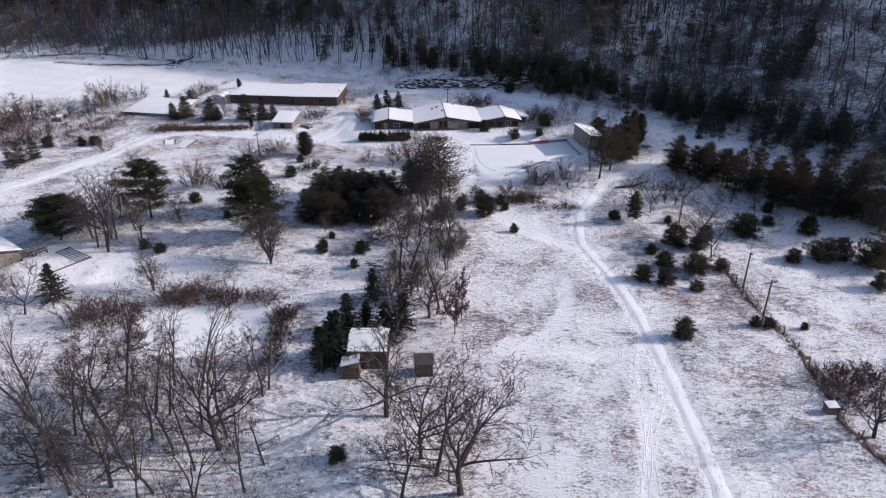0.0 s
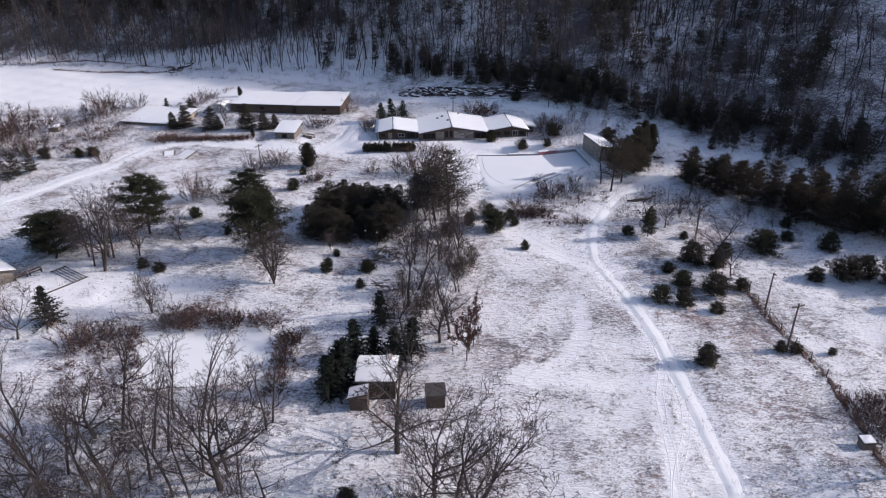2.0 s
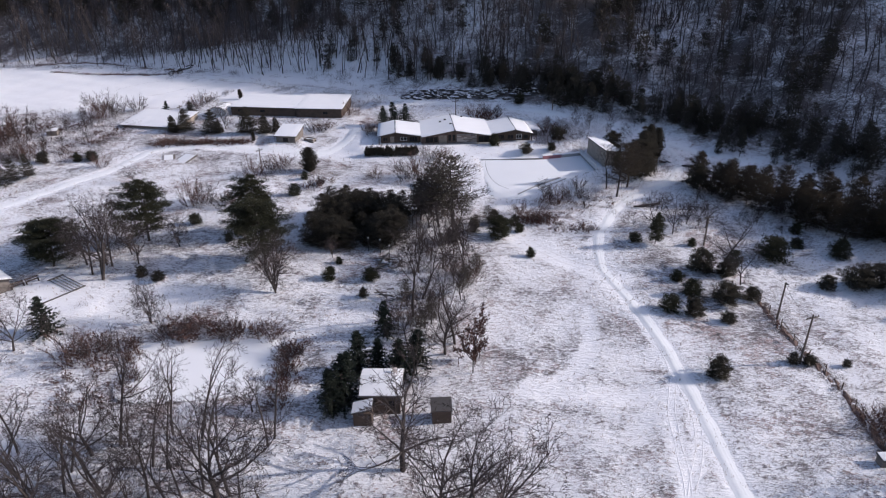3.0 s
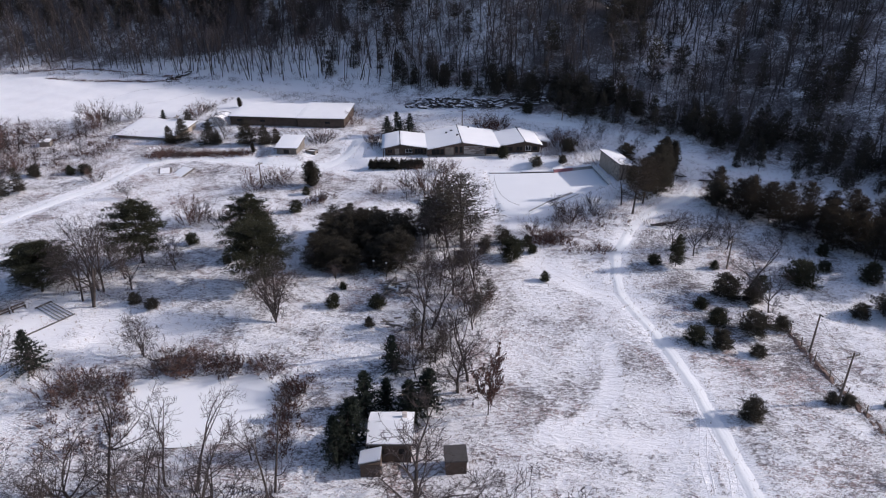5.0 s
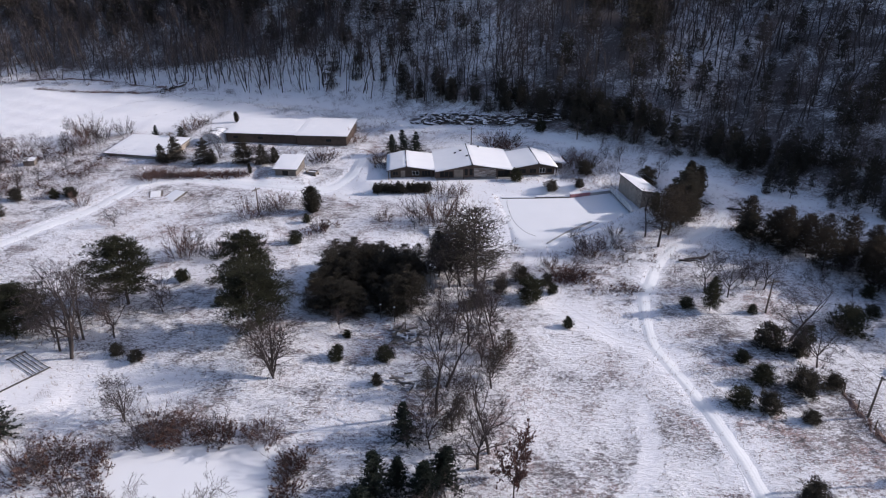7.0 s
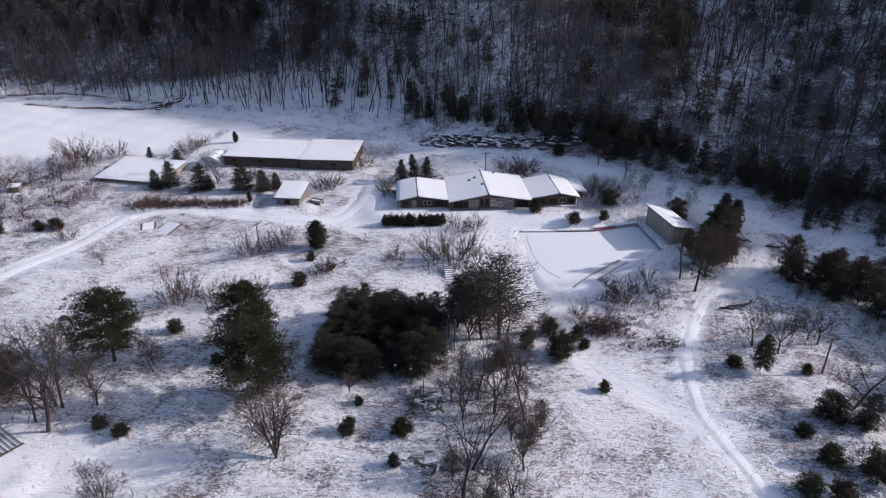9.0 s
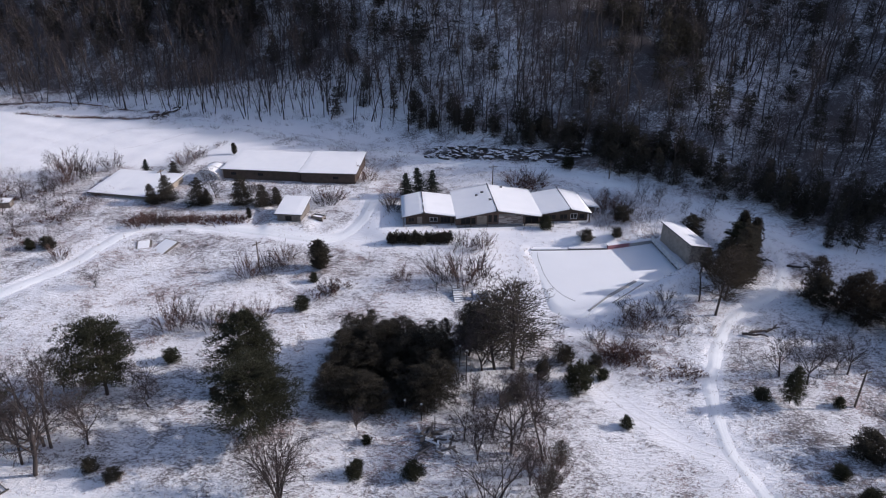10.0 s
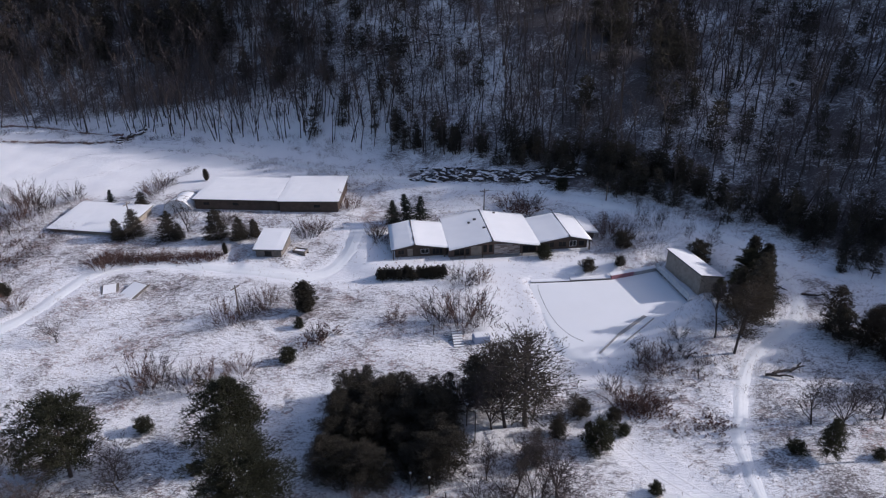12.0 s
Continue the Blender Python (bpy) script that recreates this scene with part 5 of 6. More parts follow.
def timber_heap(x, y, seed, n=22, size=3.0):
    rng = random.Random(seed)
    h = thing("timber_heap", x, y, None, 0, "collapsed heap of broken grey timbers and snow", "timber heap")
    for k in range(n):
        a = rng.random() * 6.28
        p = Vector((rng.uniform(-1, 1) * size * 0.5, rng.uniform(-1, 1) * size * 0.5, rng.uniform(0, 0.9)))
        d = Vector((math.cos(a), math.sin(a), rng.uniform(-0.25, 0.35))).normalized() * rng.uniform(1.0, 2.8)
        m = Matrix.Translation(p) @ d.to_track_quat("X", "Z").to_matrix().to_4x4()
        bm = box(-d.length / 2, -0.13, -0.05, d.length / 2, 0.13, 0.05)
        bm.transform(m)
        part("timber", bm, (SNOW_ROOF, BOARDS_GREY, METAL_DARK, BOARDS_GREY)[k % 4], h)


timber_heap(-11.0, 103.0, 3, 34, 4.2)
timber_heap(-10.8, 93.0, 8, 8, 3.4)


def utility_pole(x, y, h, turn, arm=True):
    p = thing("utility_pole", x, y, None, turn, "weathered wooden utility pole standing in snow", "utility pole", "utility poles")
    part("pole", beam((0, 0, -0.5), (0, 0, h), 0.15, 8, None, 0.10), POLE_WOOD, p)
    if arm:
        part("crossarm", box(-1.0, -0.06, h - 0.55, 1.0, 0.06, h - 0.42), POLE_WOOD, p)
        for s in (-0.9, -0.45, 0.45, 0.9):
            part("insulator", beam((s, 0, h - 0.42), (s, 0, h - 0.25), 0.05, 6), METAL_DARK, p)
    else:
        part("lamp_head", box(-0.1, -0.5, h - 0.2, 0.1, 0.1, h - 0.05, 0.03), METAL_DARK, p, "small lamp head")


for k, (x, y, h) in enumerate(POLES):
    utility_pole(x, y, h, (20, 20, 60, 15, 30, 20, 70)[k], k != 0)


def lamp_post(x, y, h):
    p = thing("lamp_post", x, y, None, 0, "thin dark garden lamp post with a white globe", "lamp post", "lamp posts")
    part("post", beam((0, 0, -0.3), (0, 0, h - 0.2), 0.085, 6, None, 0.06), METAL_DARK, p)
    bm = bmesh.new()
    bmesh.ops.create_icosphere(bm, subdivisions=2, radius=0.16, matrix=Matrix.Translation((0, 0, h - 0.05)) @ Matrix.Diagonal((1, 1, 0.9, 1)))
    globe = part("globe", bm, WHITE_PAINT, p, "round white glass globe")
    part("collar", beam((0, 0, h - 0.22), (0, 0, h - 0.16), 0.07, 8), METAL_DARK, globe)


for x, y, h in LAMPS:
    lamp_post(x, y, h)


def wire(a, b, sag=0.8):
    """A slack cable between two poles."""
    pts = []
    for i in range(13):
        f = i / 12
        p = Vector(a).lerp(Vector(b), f)
        p.z -= sag * 4 * f * (1 - f)
        pts.append(p)
    s = Sticks()
    s.bar(pts, [0.02] * 13, 3)
    tagged(new("cable", in_metres(s.mesh("cable", METAL_DARK))), "thin dark cable slung between two poles", "cable", "cables")


tops = [(x, y, gz(x, y) + h - 0.3) for x, y, h in POLES]
for i, j in ((0, 1), (0, 5), (3, 4)):
    wire(tops[i], tops[j])


def ditch_bank(points, width):
    """A low eroded bank where the bare ground shows."""
    line = curve_through(points, 0.7)
    v, f = ribbon(line, width, 0, 0.07, 0.22, 0.9)
    r = random.Random(len(line))
    v = [(x + r.gauss(0, 0.15), y + r.gauss(0, 0.15), z + r.gauss(0, 0.06) + 0.22 * noise.noise(Vector((x * 0.22, y * 0.22, 5)))) for x, y, z in v]
    tagged(new("bank", in_metres(mesh_of("bank", v, f, EARTH))), "eroded brown bank of a ditch in the far field", "bank", kind="structure")


ditch_bank(DITCH, 1.6)
ditch_bank(DITCH_B, 1.1)


def fence_bank():
    """The overgrown bank with its fence posts."""
    line = curve_through(BANK, 0.8)
    rng = random.Random(11)
    v, f = [], []
    shape = [(-1.1, -0.26), (-0.5, 0.0), (0.0, 0.12), (0.5, 0.02), (1.1, -0.26)]
    for i, p in enumerate(line):
        d = (line[min(i + 1, len(line) - 1)] - line[max(i - 1, 0)]).normalized()
        side = Vector((d.y, -d.x, 0))
        for o, z in shape:
            q = p + side * (o * rng.uniform(0.6, 1.15) + rng.uniform(-0.15, 0.15))
            v.append((q.x, q.y, gz(q.x, q.y) + z + rng.uniform(-0.2, 0.14)))
    n = len(shape)
    for i in range(len(line) - 1):
        for k in range(n - 1):
            a = i * n + k
            f.append((a, a + 1, a + n + 1, a + n))
    tagged(new("bank", in_metres(mesh_of("bank", v, f, EARTH))), "bare brown earth bank along the fence line", "bank", kind="structure")
    fence = thing("fence", 0, 0, 0, 0, "old wooden fence posts leaning along the bank", "fence")
    last = None
    for i in range(2, len(line), 4):
        p = line[i]
        z = gz(p.x, p.y) + 0.3
        top = (p.x + rng.gauss(0, 0.12), p.y + rng.gauss(0, 0.12), z + rng.uniform(0.8, 1.2))
        part("post", beam((p.x, p.y, z - 0.5), top, 0.07, 5), POLE_WOOD, fence)
        if last and rng.random() < 0.3:
            part("rail", beam(Vector(last) - Vector((0, 0, 0.3)), Vector(top) - Vector((0, 0, 0.3)), 0.04, 4), POLE_WOOD, fence)
        last = top


fence_bank()


def ledge(x0, y0, x1, y1, lift, seed, n, label):
    """A broken rock face: slabs of many sizes lying over one another."""
    rng = random.Random(seed)
    for k in range(n):
        f = (k + rng.random() * 0.9) / n
        x, y = x0 + (x1 - x0) * f + rng.gauss(0, 0.5), y0 + (y1 - y0) * f + rng.gauss(0, 1.3)
        turn = math.degrees(math.atan2(y1 - y0, x1 - x0)) + rng.gauss(0, 12)
        rock = bmesh.new()
        bmesh.ops.create_icosphere(rock, subdivisions=2, radius=1)
        w, d, h = rng.uniform(0.5, 1.5), rng.uniform(0.35, 0.8), rng.uniform(0.22, 0.6)
        for v in rock.verts:
            p = v.co.copy()
            p = Vector([math.copysign(abs(q) ** 0.8, q) for q in p])
            p += 0.55 * noise.noise_vector(p * 1.1 + Vector((x, y, 0))) + 0.3 * noise.noise_vector(p * 3.5 + Vector((y, x, 0)))
            p.z = round(p.z * 4) / 4 * 0.6 + p.z * 0.4
            v.co = Vector((p.x * w, p.y * d, p.z * h))
        me = bpy.data.meshes.new("rock")
        rock.to_mesh(me)
        rock.free()
        me.materials.append(SNOWY_ROCK)
        ob = tagged(new("rock", me), label, "rock", "rocks of the ledge")
        ob.matrix_basis = Matrix.Scale(UNIT, 4) @ pose(x, y, gz(x, y) + lift + rng.uniform(-0.2, 0.6), rng.gauss(0, 6), rng.gauss(0, 6), turn)


ledge(-13, 200.5, 24, 190.0, 0.0, 21, 120, "dark layered rock ledge at the foot of the hill")
ledge(-97, 236.4, -90, 239.6, 0.0, 23, 12, "dark boulder with snow beside the ditch")
ledge(-28, 244, -6, 240, 0.3, 22, 16, "dark rock ledge high on the wooded slope")


def log(x, y, z, turn, size, r, seed):
    rng = random.Random(seed)
    o = thing("fallen_log", x, y, gz(x, y) + z, turn, "fallen dark tree trunk lying in snow", "log", "fallen logs")
    s = Sticks()
    pts = [Vector((size * (i / 6 - 0.5), rng.gauss(0, 0.06), r * 0.8 + 0.12 * i * rng.random())) for i in range(7)]
    s.bar(pts, [r * (1 - 0.1 * i) for i in range(7)], 7)
    part("trunk", s.mesh("trunk", BARK, True), BARK, o)
    for _ in range(6):
        s = Sticks()
        p = pts[rng.randint(2, 5)]
        d = (around(rng, 0.5) * rng.uniform(0.6, 1.6))
        s.bar([p, p + d * 0.5, p + d + Vector((0, 0, -0.1))], [0.05, 0.035, 0.01])
        part("branch", s.mesh("branch", BARK), BARK, o)


for k, (x, y, turn, size) in enumerate(((38.9, 126.4, 8, 5.0), (37.0, 125.2, -18, 3.6), (40.2, 126.9, 30, 2.6), (52.4, 144.0, -25, 3.6), (47.5, 146.5, -60, 3.0))):
    log(x, y, 0.05, turn, size, 0.22, 40 + k)


def steps():
    """Garden steps down the bank and a small tarped stack beside them."""
    s = thing("garden_steps", -7.6, 137.0, None, 6, "snow-covered concrete garden steps on the bank", "steps")
    for k in range(7):
        part("step", box(-0.8, -1.8 + 0.5 * k, -0.5, 0.8, -1.3 + 0.5 * k, 0.05 + 0.16 * k, 0.015), CONCRETE, s)
        part("snow_cover", box(-0.76, -1.76 + 0.5 * k, 0.052 + 0.16 * k, 0.76, -1.32 + 0.5 * k, 0.11 + 0.16 * k), SNOW_ROOF, s)
    t = thing("covered_stack", -4.0, 136.6, None, 8, "stack under a faded blue tarp with snow", "tarp")
    bm = box(-1.3, -0.7, 0, 1.3, 0.7, 1.2, 0.15)
    for v in bm.verts:
        v.co += 0.1 * noise.noise_vector(v.co * 2)
    part("tarp", bm, BLUE_TARP, t)
    part("snow_cover", box(-1.1, -0.6, 1.19, 1.1, 0.6, 1.34, 0.05), SNOW_ROOF, t)


steps()



def hoop_house(x, y, z, turn, half=3.5, high=3.2, depth=6.0):
    """A tunnel of bent pipes under a pale film, with snow along its back."""
    h = thing("hoop_greenhouse", x, y, z, turn, "pale rounded greenhouse tunnel under snow beside the sheds", "greenhouse")
    arch = [(half * math.cos(math.pi * k / 20), high * math.sin(math.pi * k / 20) ** 0.85 if 0 < k < 20 else -0.9) for k in range(21)]
    bm = bmesh.new()
    rows = [[bm.verts.new((a * g, yy, b * g)) for a, b in arch] for g in (1.0, 0.985) for yy in (0.0, depth / 2, depth)]
    for i, j in ((0, 1), (1, 2), (4, 3), (5, 4), (3, 0), (2, 5)):
        for k in range(20):
            bm.faces.new((rows[i][k], rows[i][k + 1], rows[j][k + 1], rows[j][k]))
    part("film", bm, SNOW_ROOF, h)
    part("end_wall", prism([(a * 0.975, b * 0.975) for a, b in arch], 0.12, 0.2), FILM, h, "milky plastic end wall")
    for q in (0.0, depth / 2, depth):
        bm = bmesh.new()
        for k in range(20):
            beam((arch[k][0] * 1.01, q, arch[k][1] * 1.01), (arch[k + 1][0] * 1.01, q, arch[k + 1][1] * 1.01), 0.05, 5, bm)
        part("hoop", bm, POLE_WOOD, h)
    for q in (-0.8, 0.8):
        part("door_post", beam((q, 0.1, -0.8), (q, 0.1, high * 0.75), 0.06, 5), POLE_WOOD, h)


hoop_house(-65.2, 187.4, 4.8, -8, 3.1, 2.9)

# ---- plants ----
rng = random.Random(77)
TALL = [fork_meshes(100 + k, 0.0145, (0.54, 0.47, 0.60, 0.50, 0.44)[k], (2, 3, 2, 3, 2)[k], 3, 0.36, (6, 5, 5), 0.0013) for k in range(5)]
WIDE = [fork_meshes(120 + k, 0.0185, (0.30, 0.26, 0.34)[k], 3, 6, 0.62, (7, 6, 7)) for k in range(3)]
SMALL = [fork_meshes(140 + k, 0.0165, (0.22, 0.17, 0.26)[k], (5, 6, 4)[k], 2, 0.62, (7, 6, 7), 0.0022) for k in range(3)]
MULTI = [fork_meshes(160, 0.026, 0.05, 12, 0, 0.52, (8, 6, 7), 0.0021)]
BIG_WIDE = (4, 8, 12)
for k, (x, y, h) in enumerate(BARE + BARE_B):
    if h > 10:
        meshes = WIDE[k % 3] if k in BIG_WIDE or k % 3 == 0 else TALL[k % 5]
        plant("bare_tree", meshes, x, y, h, rng, "tall leafless deciduous tree with grey-brown bark", "tree", "bare trees")
    else:
        plant("bare_tree", SMALL[k % 3], x, y, h, rng, "small leafless tree with fine spreading twigs", "tree", "bare trees", 1.1)
for x, y, h in VASE:
    plant("bare_tree", MULTI[0], x, y, h, rng, "leafless tree with many stems spreading like a vase", "tree", "bare trees", 0.95, 1)


def in_wood(x, y):
    return -68 < x < -17 and 34 < y < 65 - 0.08 * abs(x + 40) and not (x > -24 and y < 60 and (x + y) > 34)


spots = []
while len(spots) < 66:
    x, y = rng.uniform(-68, -17), rng.uniform(34, 65)
    if in_wood(x, y) and all((x - a) ** 2 + (y - b) ** 2 > 6.5 for a, b in spots):
        spots.append((x, y))
for k, (x, y) in enumerate(spots):
    plant("bare_tree", TALL[k % 5] if k % 11 else WIDE[k % 3], x, y, rng.uniform(10, 14.5), rng, "tall leafless deciduous tree of the small wood", "tree", "trees of the small wood", 0.85, 5)

PINES = [plume_meshes(200 + k, NEEDLES, 9.5, (4.2, 4.1, 4.4)[k], 0.14, 13, 7, 72, 0.76, 0.30, 0.10, (2.4, 1.8, 2.8)[k], 0.46, 0.12, 0.30, 0.7, 0.55, 0.30) for k in range(3)]
DARKS = [plume_meshes(220 + k, NEEDLES_DARK, 8.5, 3.5, 0.04, 13, 7, 34, 0.72, 0.30, 0.12, (1.3, 1.7, 1.2, 1.5)[k], 0.48, 0.10, 0.3, 0.85, 0.6, 0.4) for k in range(4)]
GROVE = [plume_meshes(230 + k, NEEDLES_BROWN, 8.5, 3.7, 0.08, 13, 7, 24, 0.85, 0.38, 0.13, (1.7, 2.2)[k], 0.45, 0.12, 0.3, 0.75, 0.7, 0.55) for k in range(2)]
THINS = [plume_meshes(240 + k, NEEDLES_GREY, 11, 4.0, 0.16, 20, 8, 9, 0.62, 0.30, 0.10, (2.2, 1.8)[k], 0.45, 0.15, 0.34, 0.55, 0.7, 0.4) for k in range(2)]
TOPPED = [plume_meshes(250 + k, NEEDLES_BROWN, 11, 4.3, 0.26, 16, 7, 15, 0.85, 0.36, 0.10, 2.4, 0.5, 0.2, 0.34, 0.6, 0.6, 0.7) for k in range(2)]
SPRUCES = [conifer_meshes(260 + k, NEEDLES_BLUE, "cone", 8, 3.0, 15, 9, 0.03, 0.25, 6, 0.28, 0.12, 4) for k in range(3)]
CONES = [plume_meshes(270 + k, NEEDLES_DARK, 8.5, 3.2, 0.0, 15, 8, 22, 0.66, 0.34, 0.13, 1.05, 0.25, 0.02, 0.3, 1.0, 0.45, 0.5) for k in range(2)]
CEDARS = [conifer_meshes(280, NEEDLES_DARK, "column", 6, 1.3, 18, 9, 0.04, 0.34, 12, 0.2, 0.10, 3)]


def scatter(seed, corners, n, apart):
    """Random spots in a four-cornered plot, never closer than apart."""
    r = random.Random(seed)
    out, tries = [], 0
    while len(out) < n and tries < 4000:
        tries += 1
        u, v = r.random(), r.random()
        p = [(1 - v) * ((1 - u) * corners[0][i] + u * corners[1][i]) + v * ((1 - u) * corners[3][i] + u * corners[2][i]) for i in (0, 1)]
        if all((p[0] - q[0]) ** 2 + (p[1] - q[1]) ** 2 > apart * apart for q in out):
            out.append(p)
    return out


for k, (x, y, h) in enumerate(PINE):
    plant("pine_tree", PINES[k % 3], x, y, h, rng, "broad green white pine with layered ragged boughs", "pine tree", "pines", 1.15 if h > 11 else 0.8 if x > 30 and h > 5.5 and y < 120 else 1.5 if x < -60 else 1.0)
for k, (x, y) in enumerate(scatter(31, ((-25.4, 108.3), (-10.8, 108.0), (-9.6, 119.5), (-23.0, 125.5)), 38, 2.1)):
    plant("pine_tree", DARKS[k % 4], x, y, rng.uniform(4.6, 7.6), rng, "dark dense young pine of a close-grown clump", "pine tree", "pines of the dark clump", 1.15)
for k, (x, y) in enumerate(scatter(32, ((50.5, 131), (72, 108), (80, 117), (51, 138.5)), 25, 3.2)):
    plant("pine_tree", GROVE[k % 2], x, y, rng.uniform(6.0, 9.0), rng, "dark pine of the shaded grove below the hill", "pine tree", "pines of the shaded grove", 0.95)
for k, (x, y, h) in enumerate(TOP_PINE):
    plant("pine_tree", TOPPED[k % 2], x, y, h, rng, "old pine with bare trunk and dark crown", "pine tree", "old pines", 1.15, 4)
for k, (x, y, h) in enumerate(THIN):
    plant("pine_tree", THINS[k % 2], x, y, h, rng, "thin greyish pine with sparse needles", "pine tree", "sparse pines", 1.5)
for k, (x, y, h) in enumerate(GREY):
    plant("pine_tree", THINS[k % 2], x, y, h, rng, "small greyish pine among bare trees", "pine tree", "sparse pines", 1.15)
for k, (x, y, h) in enumerate(SPRUCE):
    far = -75 < x < -44 and y > 150
    plant("spruce_tree", CONES[k % 2] if far else SPRUCES[k % 3], x, y, h * (1.05 if y > 150 else 1.0), rng, "dark bushy spruce beside the sheds" if far else "bluish dark spruce with a pointed crown", "spruce tree", "spruces", 1.15 if far else 1.3, 1)
for k, (x, y, h) in enumerate(SPIRE):
    plant("spruce_tree", CONES[k % 2], x, y, h, rng, "dark narrow spruce among the pines by the pond", "spruce tree", "spruces", 0.75, 2)
for k, (x, y, h) in enumerate(CEDAR):
    plant("cedar_tree", CEDARS[0], x, y, h, rng, "dark columnar cedar in the snowy meadow", "cedar tree", "cedars", 1.75 if y < 160 and x < 0 else 1.2, 1)
for k, (x, y, h) in enumerate(FIR_R + FIR_L):
    plant("fir_tree", DARKS[k % 4], x, y, h, rng, "dark broad fir at the edge of the woods", "fir tree", "firs", 1.05, 2)
SHRUBS = [plume_meshes(300 + k, NEEDLES if k < 2 else NEEDLES_DARK, 3.0, (1.6, 1.9, 1.7, 2.1, 1.8)[k], 0.0, 8, 7, 32, 0.50, 0.24, 0.17, (1.9, 2.6, 1.7, 2.8, 2.2)[k], 0.4, 0.05, 0.3, 0.85, 0.7, 0.7) for k in range(5)]
for k, (x, y, h) in enumerate(SHRUB + SHRUB_B + SHRUB_C + SHRUB_D):
    plant("evergreen_shrub", SHRUBS[k % 5], x, y, h * 0.95, rng, "rounded dark evergreen shrub in snow", "shrub", "evergreen shrubs", 1.12 if x > 30 and 84 < y < 112 else 0.98)
HEDGE = [shrub_meshes(330 + k, NEEDLES_DARK, 360, 0.16, 9, 1.3) for k in range(2)]
for k in range(11):
    f = k / 10
    plant("evergreen_shrub", HEDGE[k % 2], -20.2 + 11.6 * f, 156.6 + 0.4 * math.sin(k * 2.1), 2.7, rng, "dark evergreen shrub of a clipped row", "shrub", "hedge by the house", 1.0, 2)
BRUSHES = [brush_meshes(340 + k, TWIGS_RED if k % 2 else TWIGS) for k in range(4)]
for k, (x, y, h) in enumerate(BRUSH + BRUSH_B + BRUSH_C):
    plant("thicket", BRUSHES[k % 4], x, y, h * 0.95, rng, "leafless reddish-brown thicket of thin stems", "thicket", "thickets", 1.1 if h < 5 else 0.8)


LOW = [brush_meshes(360 + k, TWIGS_RED, 30, 1.5, 6, True) for k in range(3)]
PLOTS = (((-125, 146), (-86, 152), (-84, 186), (-122, 196), 330, 0.7, 2.6), ((-9, 76), (1, 76), (3, 112), (-8, 112), 26, 0.9, 2.6), ((13, 119), (31, 124), (33, 133), (15, 131), 60, 0.3, 1.0),
         ((-75, 165.5), (-50, 166), (-50, 168.5), (-73, 169.5), 50, 0.9, 1.9), ((-110, 236), (-35, 208), (-34, 212), (-109, 241), 40, 0.6, 1.6), ((21, 160), (33, 159), (34, 172), (20, 174), 60, 1.0, 2.8),
         ((-48, 140), (-34, 143), (-33, 151), (-47, 148), 14, 0.8, 2.4), ((-45, 81.5), (-22, 82), (-22, 86), (-44, 86), 10, 0.4, 1.1), ((-22, 137), (-8, 137), (-4, 152), (-20, 152), 16, 0.6, 1.6),
         ((44.6, 92), (46, 92), (47, 56), (45.4, 56), 26, 0.4, 1.0), ((30, 120), (48, 112), (52, 124), (34, 130), 22, 0.7, 2.2), ((-60, 178), (-30, 174), (-30, 181), (-58, 186), 16, 0.8, 2.0),
         ((48, 58), (58, 58), (58, 68), (48, 68), 40, 1.0, 2.8), ((-8, 62), (2, 62), (2, 70), (-6, 70), 8, 0.8, 1.8), ((8, 66), (40, 66), (42, 104), (10, 104), 26, 0.3, 0.7), ((-75, 118), (-28, 122), (-24, 152), (-76, 150), 44, 0.3, 0.9),
         ((-60, 86), (-24, 90), (-24, 104), (-62, 108), 30, 0.4, 1.2), ((48, 72), (64, 74), (66, 100), (50, 104), 24, 0.3, 1.0),
         ((-60, 213), (-20, 196), (-18, 202), (-58, 220), 50, 0.6, 2.2), ((26, 126), (34, 128), (36, 140), (30, 144), 30, 0.5, 1.4),
         ((22, 172), (42, 160), (50, 168), (26, 184), 40, 0.5, 1.9), ((-8, 187), (22, 178), (25, 187), (-6, 197), 30, 0.3, 0.9), ((40, 142), (52, 134), (56, 146), (44, 156), 70, 0.4, 1.3), ((38, 118), (62, 107), (65, 121), (46, 132), 55, 0.4, 1.3))
spots = []
for k, (*corners, n, low, high) in enumerate(PLOTS):
    for i, (x, y) in enumerate(scatter(500 + k, corners, n, 1.3)):
        h = rng.uniform(low, high)
        spots.append((i % 3, Matrix.LocRotScale((x, y, gz(x, y) - 0.05), Euler((rng.gauss(0, 0.07), rng.gauss(0, 0.07), rng.random() * 6.28)), (h, h, h))))
for i, p in enumerate(curve_through(UPPER, 0.9)):
    for side in (-1.9, 1.9):
        if rng.random() < 0.85:
            h, x, y = rng.uniform(0.25, 0.7), p.x + rng.gauss(0, 0.3), p.y + side + rng.gauss(0, 0.3)
            spots.append((rng.randrange(3), Matrix.LocRotScale((x, y, gz(x, y) - 0.04), Euler((0, 0, rng.random() * 6.28)), (h, h, h))))
for k in range(760):
    x = rng.uniform(-170, -14) if k % 3 else rng.uniform(-170, 60)
    y, h = float(foot(x)) + 1.15 * (rng.uniform(-7.5, 16) if x > -70 or k % 3 else rng.gauss(-7, 0.8)), rng.uniform(0.5, 2.0)
    spots.append((rng.randrange(3), Matrix.LocRotScale((x, y, gz(x, y) - 0.05), Euler((0, 0, rng.random() * 6.28)), (h, h, h))))
